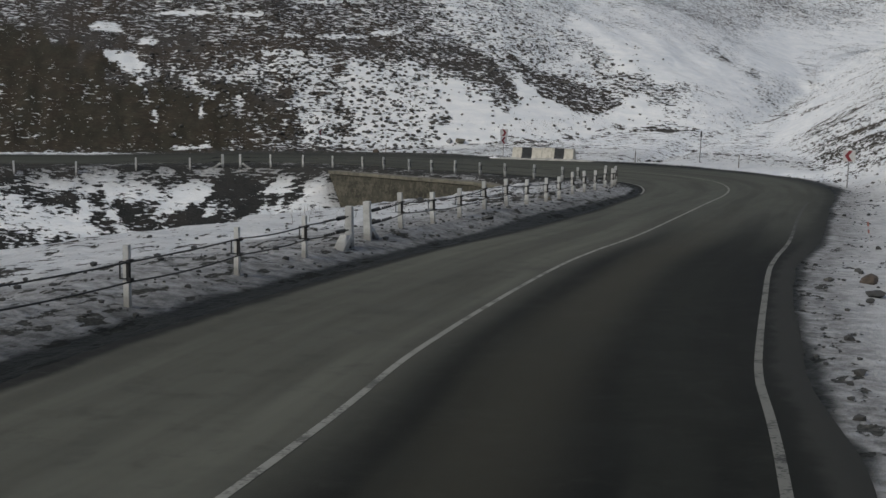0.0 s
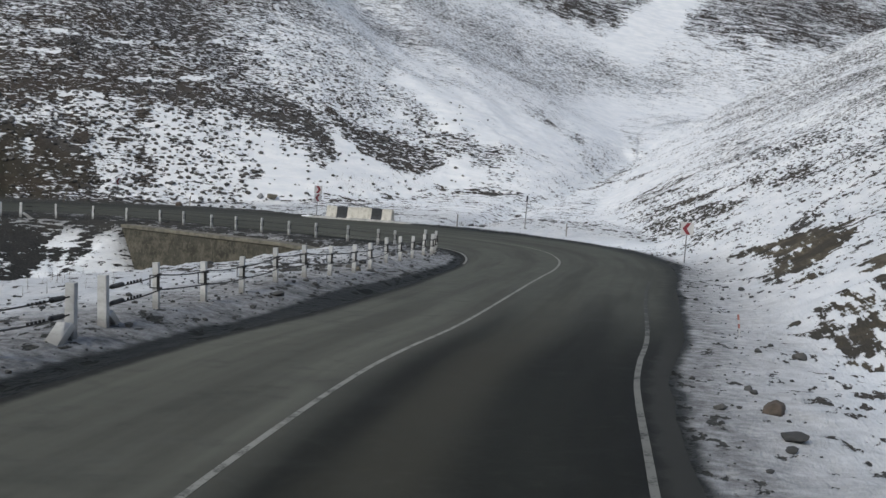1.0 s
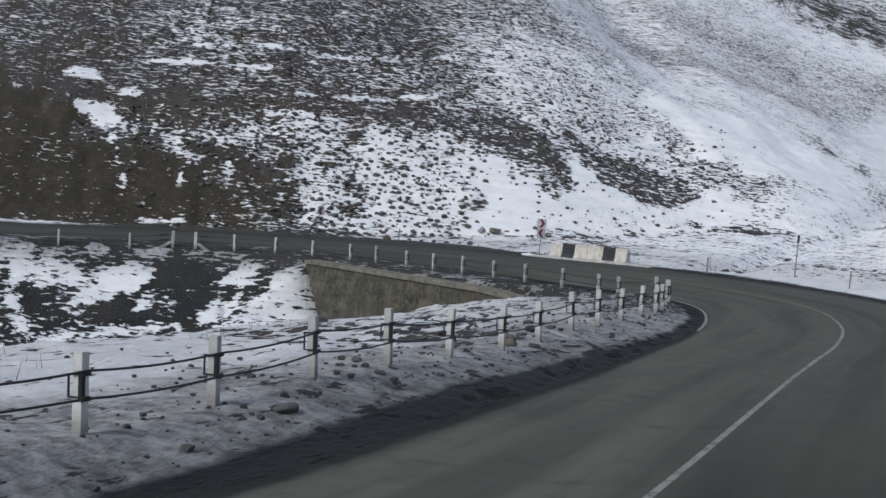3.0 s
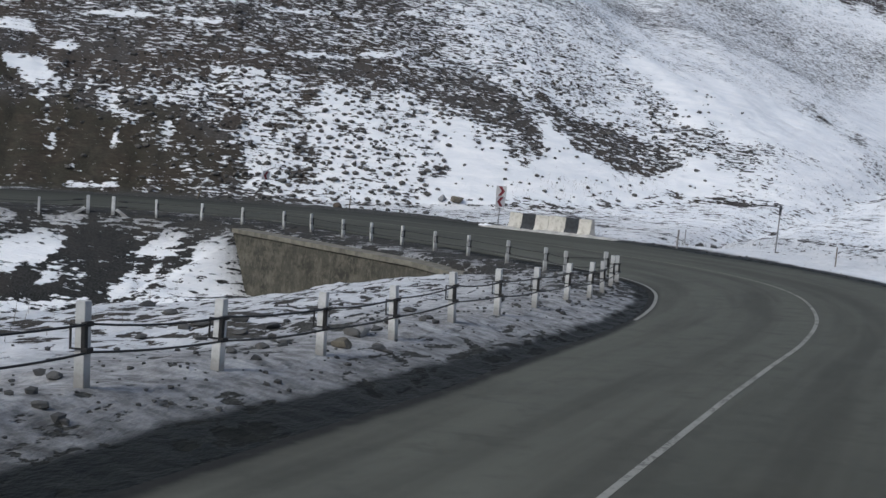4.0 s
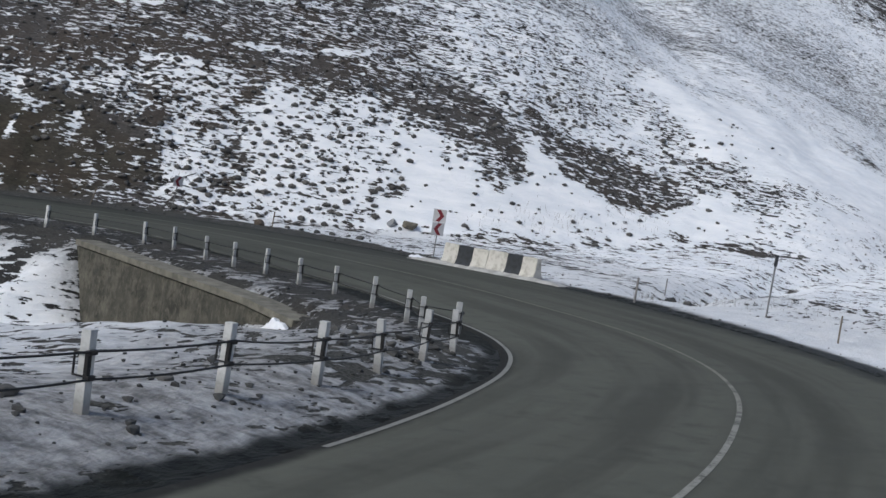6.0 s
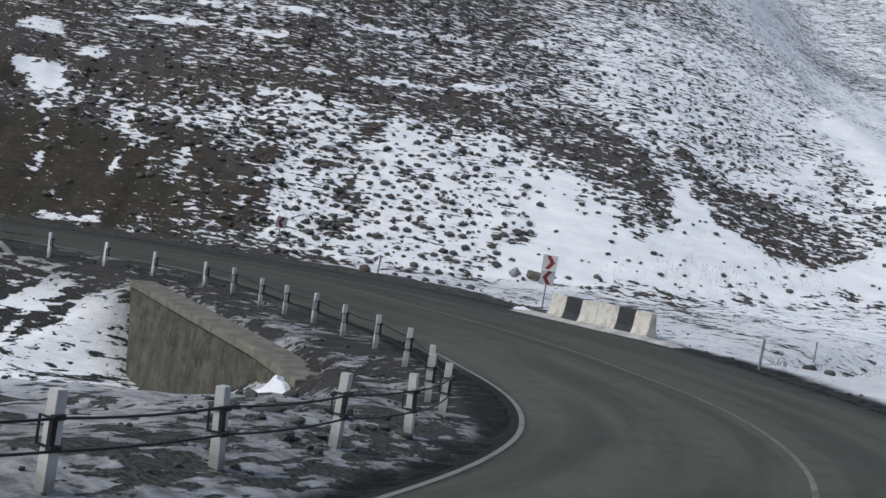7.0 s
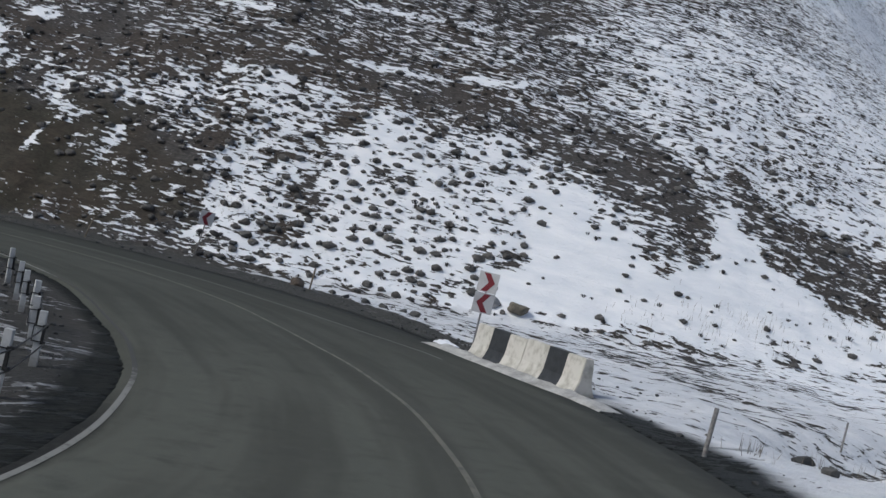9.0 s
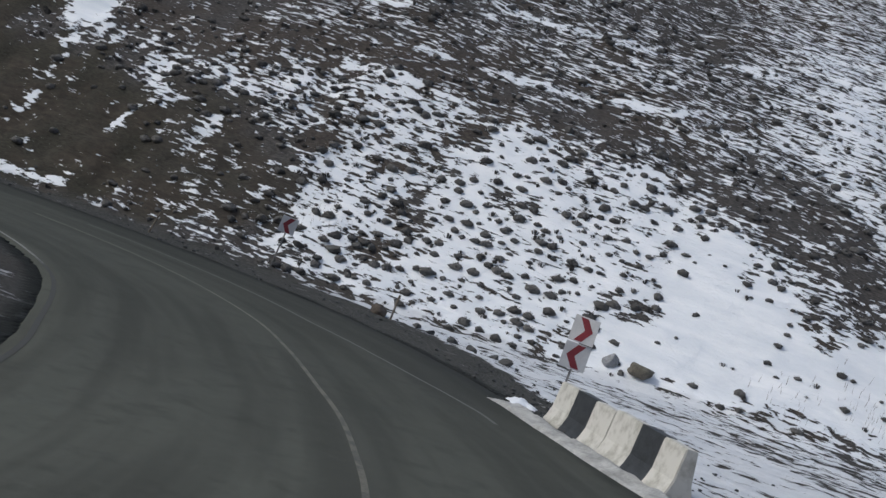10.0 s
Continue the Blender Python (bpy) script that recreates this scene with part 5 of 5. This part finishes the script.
# ---- snow heap at the end of the wall ----
def build_heap(x, y, wide, deep, tall, turn, label):
    """A lumpy mound with a ragged outline that lies on the ground."""
    rings, spokes, a = 14, 48, math.radians(turn)
    verts = []
    for i in range(rings + 1):
        for j in range(spokes):
            b, q = 2 * math.pi * j / spokes, i / rings
            ragged_out = 1 + 0.55 * noise.noise(Vector((1.3 * math.cos(b) + x, 1.3 * math.sin(b) + y, 3))) + 0.22 * noise.noise(Vector((4 * math.cos(b), 4 * math.sin(b), x)))
            u, v = wide * q * ragged_out * math.cos(b), deep * q * ragged_out * math.sin(b)
            px, py = x + u * math.cos(a) - v * math.sin(a), y + u * math.sin(a) + v * math.cos(a)
            lump = 1 + 0.9 * noise.noise(Vector((2.2 * u + x, 2.2 * v, 1))) + 0.35 * noise.noise(Vector((6 * u, 6 * v, 5)))
            verts.append((px, py, tall * max(0.0, 1 - q ** 1.7) * max(0.2, lump) - 0.06 * (i == rings)))
    g = land(np.array([v[0] for v in verts]), np.array([v[1] for v in verts]))[0]
    low = float(land(np.array([x]), np.array([y]))[0][0])
    verts = [(v[0], v[1], v[2] + min(max(k, low - 0.10), low + 0.10)) for v, k in zip(verts, g)]
    faces = [(i * spokes + j, (i + 1) * spokes + j, (i + 1) * spokes + (j + 1) % spokes, i * spokes + (j + 1) % spokes) for i in range(rings) for j in range(spokes)]
    return tagged(new("snow_mound", mesh_of("snow_mound", verts, faces, SNOW, True)), label, "snow mound", "mounds of snow")


build_heap(-1.35, 46.85, 0.85, 0.42, 0.30, -52, "small heap of white snow at the end of the culvert wall")
build_heap(0.9, 70.1, 0.75, 0.3, 0.14, -50, "low bank of white snow beside the barrier")


def build_snow_strip(points, wide, tall, label):
    """A low ploughed ridge of dirty snow along a line."""
    line = smooth_line(points, 0.12)
    t = np.gradient(line, axis=0)
    t /= np.linalg.norm(t, axis=1)[:, None]
    across = np.linspace(-1, 1, 9)
    rows = []
    for q in across:
        edge = wide * q * (1 + 0.5 * (vnoise(np.arange(len(line)) * 0.11, np.full(len(line), q * 0.6 + 5), 3) - 0.5))
        p = line + np.stack([t[:, 1], -t[:, 0]], 1) * edge[:, None]
        h = tall * (1 - q * q) ** 0.7 * (0.55 + 0.9 * vnoise(np.arange(len(line)) * 0.23, np.full(len(line), q * 2 + 7), 9))
        g = land(p[:, 0], p[:, 1])[0]
        ends = np.minimum(1, np.minimum(np.arange(len(line)), np.arange(len(line))[::-1]) / 8)
        rows.append(np.c_[p, g + 0.01 + h * ends - 0.09 * (abs(q) > 0.99)])
    v = np.stack(rows, 1).reshape(-1, 3)
    w = len(across)
    faces = [(a * w + b, a * w + b + 1, (a + 1) * w + b + 1, (a + 1) * w + b) for a in range(len(line) - 1) for b in range(w - 1)]
    ob = new("snow_bank", mesh_of("snow_bank", v, faces, DIRTY_SNOW, True))
    return tagged(ob, label, "snow bank", "banks of ploughed snow")


build_snow_strip([(0.5, 69.5), (1.75, 68.1), (4.15, 65.2), (6.5, 62.5), (7.4, 61.4)], 0.36, 0.11, "low dirty ploughed snow ridge along the barrier foot")


# ---- grass tussocks, stalks and gravel ----
def scatter(count, low, high, seed):
    r = np.random.RandomState(seed)
    return r.uniform(low[0], high[0], count), r.uniform(low[1], high[1], count), r


def build_hummocks():
    """Rounded mounds of dead grass, each with a ragged fringe."""
    bm = bmesh.new()
    bmesh.ops.create_icosphere(bm, subdivisions=2, radius=1.0)
    bm.verts.ensure_lookup_table()
    base, tris = np.array([v.co for v in bm.verts]), np.array([[v.index for v in f.verts] for f in bm.faces])
    bm.free()
    x, y, r = scatter(14000, (-30, 80.5), (20, 104), 4)
    z, up_far = np.take(land(x, y), (0, 3), axis=0)
    tuft, clean = patch(x, y, TUFTED, 1.2), patch(x, y, CLEAN, 0.7)
    chance = np.where(tuft > 0.5, 0.50, 0.06)
    chance = np.where(clean > 0.5, 0.045, chance) * np.where(outline_distance(x, y, BARE_CUT) > 1.0, 0.2, 1.0)
    keep = np.where((up_far > 0.5) & (r.uniform(0, 1, len(x)) < chance))[0]
    picked, taken = [], np.zeros((0, 2))
    for k in keep:
        if not len(taken) or np.min((taken[:, 0] - x[k]) ** 2 + (taken[:, 1] - y[k]) ** 2) > 0.16:
            picked.append(k)
            taken = np.vstack([taken, [x[k], y[k]]])
    verts, faces, count = [], [], 0
    for k in picked:
        size = (0.13 + 0.20 * r.uniform() ** 1.3) * (0.75 if clean[k] > 0.5 else 1.0)
        lump = 1 + 0.7 * (vnoise(base[:, 0] * 1.6 + 40 + k, base[:, 1] * 2.2 + base[:, 2] * 1.7 + 40, 5) - 0.5) + r.normal(0, 0.09, len(base))
        a, wide = r.normal(0.2, 0.6), r.uniform(0.85, 1.35)
        p = base * lump[:, None] * size * 0.78
        p = np.stack([p[:, 0] * wide * math.cos(a) - p[:, 1] * math.sin(a), p[:, 0] * wide * math.sin(a) + p[:, 1] * math.cos(a), p[:, 2] * r.uniform(0.50, 0.80)], 1)
        verts.append(p + (x[k], y[k], z[k] + 0.05 * size))
        faces += (tris + count).tolist()
        count += len(p)
        for _ in range(44):
            b, c = r.uniform(0, 6.283), r.uniform(0.1, 1.5)
            way = np.array([math.cos(b) * math.sin(c), math.sin(b) * math.sin(c), 0.6 * math.cos(c)])
            side = np.array([-math.sin(b), math.cos(b), 0]) * size * r.uniform(0.05, 0.10)
            root = np.array([x[k], y[k], z[k]]) + way * size * 0.50
            verts.append(np.stack([root - side, root + side, root + way * size * r.uniform(0.45, 0.95)]))
            faces.append([count, count + 1, count + 2])
            count += 3
    ob = new("grass_hummocks", mesh_of("grass_hummocks", np.vstack(verts), faces, HUMMOCK, True))
    return tagged(ob, "rounded grey-brown dead grass hummocks poking through snow", "grass", kind="stuff")


def build_tussocks():
    """Small loose tufts and dark heads of weeds."""
    x, y, r = scatter(9000, (-36, 79), (24, 108), 6)
    z, s, d, up_far, up_right = land(x, y)
    snow = cover(x, y, z, s, d, up_far, up_right)
    chance = np.clip(1.15 - snow[0], 0.05, 0.9) * 0.30
    tuft = patch(x, y, TUFTED, 1.2) * (1 - patch(x, y, CLEAN, 0.7))
    chance = np.where(tuft > 0.5, 0.28, chance)
    chance = np.where(patch(x, y, CLEAN, 0.7) > 0.5, 0.05, chance)
    keep = (up_far > 0.4) & (r.uniform(0, 1, len(x)) < chance) & (snow[3] < 0.7)
    size = 0.07 + 0.12 * r.uniform(0, 1, len(x)) ** 1.4
    verts, faces = [], []
    for px, py, pz, h in zip(x[keep], y[keep], z[keep], size[keep]):
        blades = 22
        turn, tilt = r.uniform(0, 6.283, blades), r.uniform(0.05, 1.4, blades)
        long, wide = h * r.uniform(0.7, 1.1, blades), h * r.uniform(0.10, 0.20, blades)
        squash = r.uniform(0.9, 1.6)
        for a, b, l, w in zip(turn, tilt, long, wide):
            ca, sa = math.cos(a), math.sin(a)
            root = 0.55 * h * math.sin(b)
            x0, y0 = px + squash * ca * root, py + sa * root
            o, u = 0.75 * l * math.sin(b) * squash, l * math.cos(b) * 0.8 + 0.12 * h
            n = len(verts)
            verts += [(x0 - sa * w, y0 + ca * w, pz - 0.06), (x0 + sa * w, y0 - ca * w, pz - 0.06), (x0 + ca * o * 0.55 + sa * w * 0.8, y0 + sa * o * 0.55 - ca * w * 0.8, pz + u * 0.75),
                      (x0 + ca * o * 0.55 - sa * w * 0.8, y0 + sa * o * 0.55 + ca * w * 0.8, pz + u * 0.75), (x0 + ca * o, y0 + sa * o, pz + u * 0.9)]
            faces += [(n, n + 1, n + 2, n + 3), (n + 3, n + 2, n + 4)]
    ob = new("grass_tussocks", mesh_of("grass_tussocks", verts, faces, TUSSOCK))
    return tagged(ob, "small dark tufts of dead grass in patchy snow", "grass", kind="stuff")


def build_stalks():
    r = np.random.RandomState(12)
    spots = [(6.4, 88.5, 2.0, 1.2, 70), (9.0, 89.5, 2.0, 1.0, 60), (12.3, 92.3, 2.5, 1.2, 70), (3.6, 86.8, 1.5, 0.6, 20), (-11.5, 8.0, 2.6, 6.0, 30), (-8.8, 17.5, 2.0, 4.0, 25), (10.5, 59.6, 0.5, 0.6, 26), (12.0, 61.0, 1.2, 1.2, 26), (18, 88, 4, 2, 60), (-14.3, 84.5, 1.5, 1, 30), (14, 62, 3, 3, 40)]
    verts, faces = [], []
    for cx, cy, rx, ry, count in spots:
        px, py = cx + rx * r.normal(0, 0.5, count), cy + ry * r.normal(0, 0.5, count)
        z, s, d = land(px, py)[:3]
        clear = np.where(d < 0, -d - inner_w(s), d - outer_w(s)) > 0.7
        for x, y, g in zip(px[clear], py[clear], z[clear]):
            h, lean, a, w = r.uniform(0.12, 0.42), r.uniform(0, 0.12), r.uniform(0, 6.283), r.uniform(0.005, 0.010)
            tx, ty = x + math.cos(a) * lean, y + math.sin(a) * lean
            n = len(verts)
            verts += [(x - w, y, g - 0.05), (x + w, y, g - 0.05), (x, y + w, g - 0.05), (tx, ty, g + h)]
            faces += [(n, n + 1, n + 3), (n + 1, n + 2, n + 3), (n + 2, n, n + 3)]
    return tagged(new("dry_stalks", mesh_of("dry_stalks", verts, faces, DRY)), "thin dry brown weed stalks standing in snow", "weeds", kind="stuff")


def build_gravel():
    r = np.random.RandomState(21)
    bm = stone_mesh(5, 1.0, 0.7, 1)
    base = np.array([v.co for v in bm.verts])
    tris = [[v.index for v in f.verts] for f in bm.faces]
    bm.free()
    run = np.concatenate([SA + r.uniform(-60, 45, 1500), SA + r.uniform(-70, 40, 260), SA + r.uniform(24, 52, 420)])
    side = np.concatenate([-inner_w(run[:1500]) - np.abs(r.normal(1.2, 2.2, 1500)) - 0.9, outer_w(run[1500:1760]) + np.abs(r.normal(0.3, 1.3, 260)) + 0.2, outer_w(run[1760:]) + np.abs(r.normal(1.6, 1.6, 420)) + 0.2])
    p = along_road(run, side)
    z = land(p[:, 0], p[:, 1])[0]
    size = np.minimum(0.020 + 0.026 * r.exponential(1.0, len(run)), 0.12)
    verts, faces = [], []
    for x, y, g, k in zip(p[:, 0], p[:, 1], z, size):
        a, n = r.uniform(0, 6.283), len(verts)
        turned = np.stack([base[:, 0] * math.cos(a) - base[:, 1] * math.sin(a), base[:, 0] * math.sin(a) + base[:, 1] * math.cos(a), base[:, 2]], 1) * k + (x, y, g + 0.2 * k)
        verts += turned.tolist()
        faces += [[n + j for j in t] for t in tris]
    return tagged(new("gravel", mesh_of("gravel", verts, faces, STONE)), "loose dark gravel and clods strewn along the verge", "gravel", kind="stuff")


build_hummocks()
build_tussocks()
build_stalks()
build_gravel()
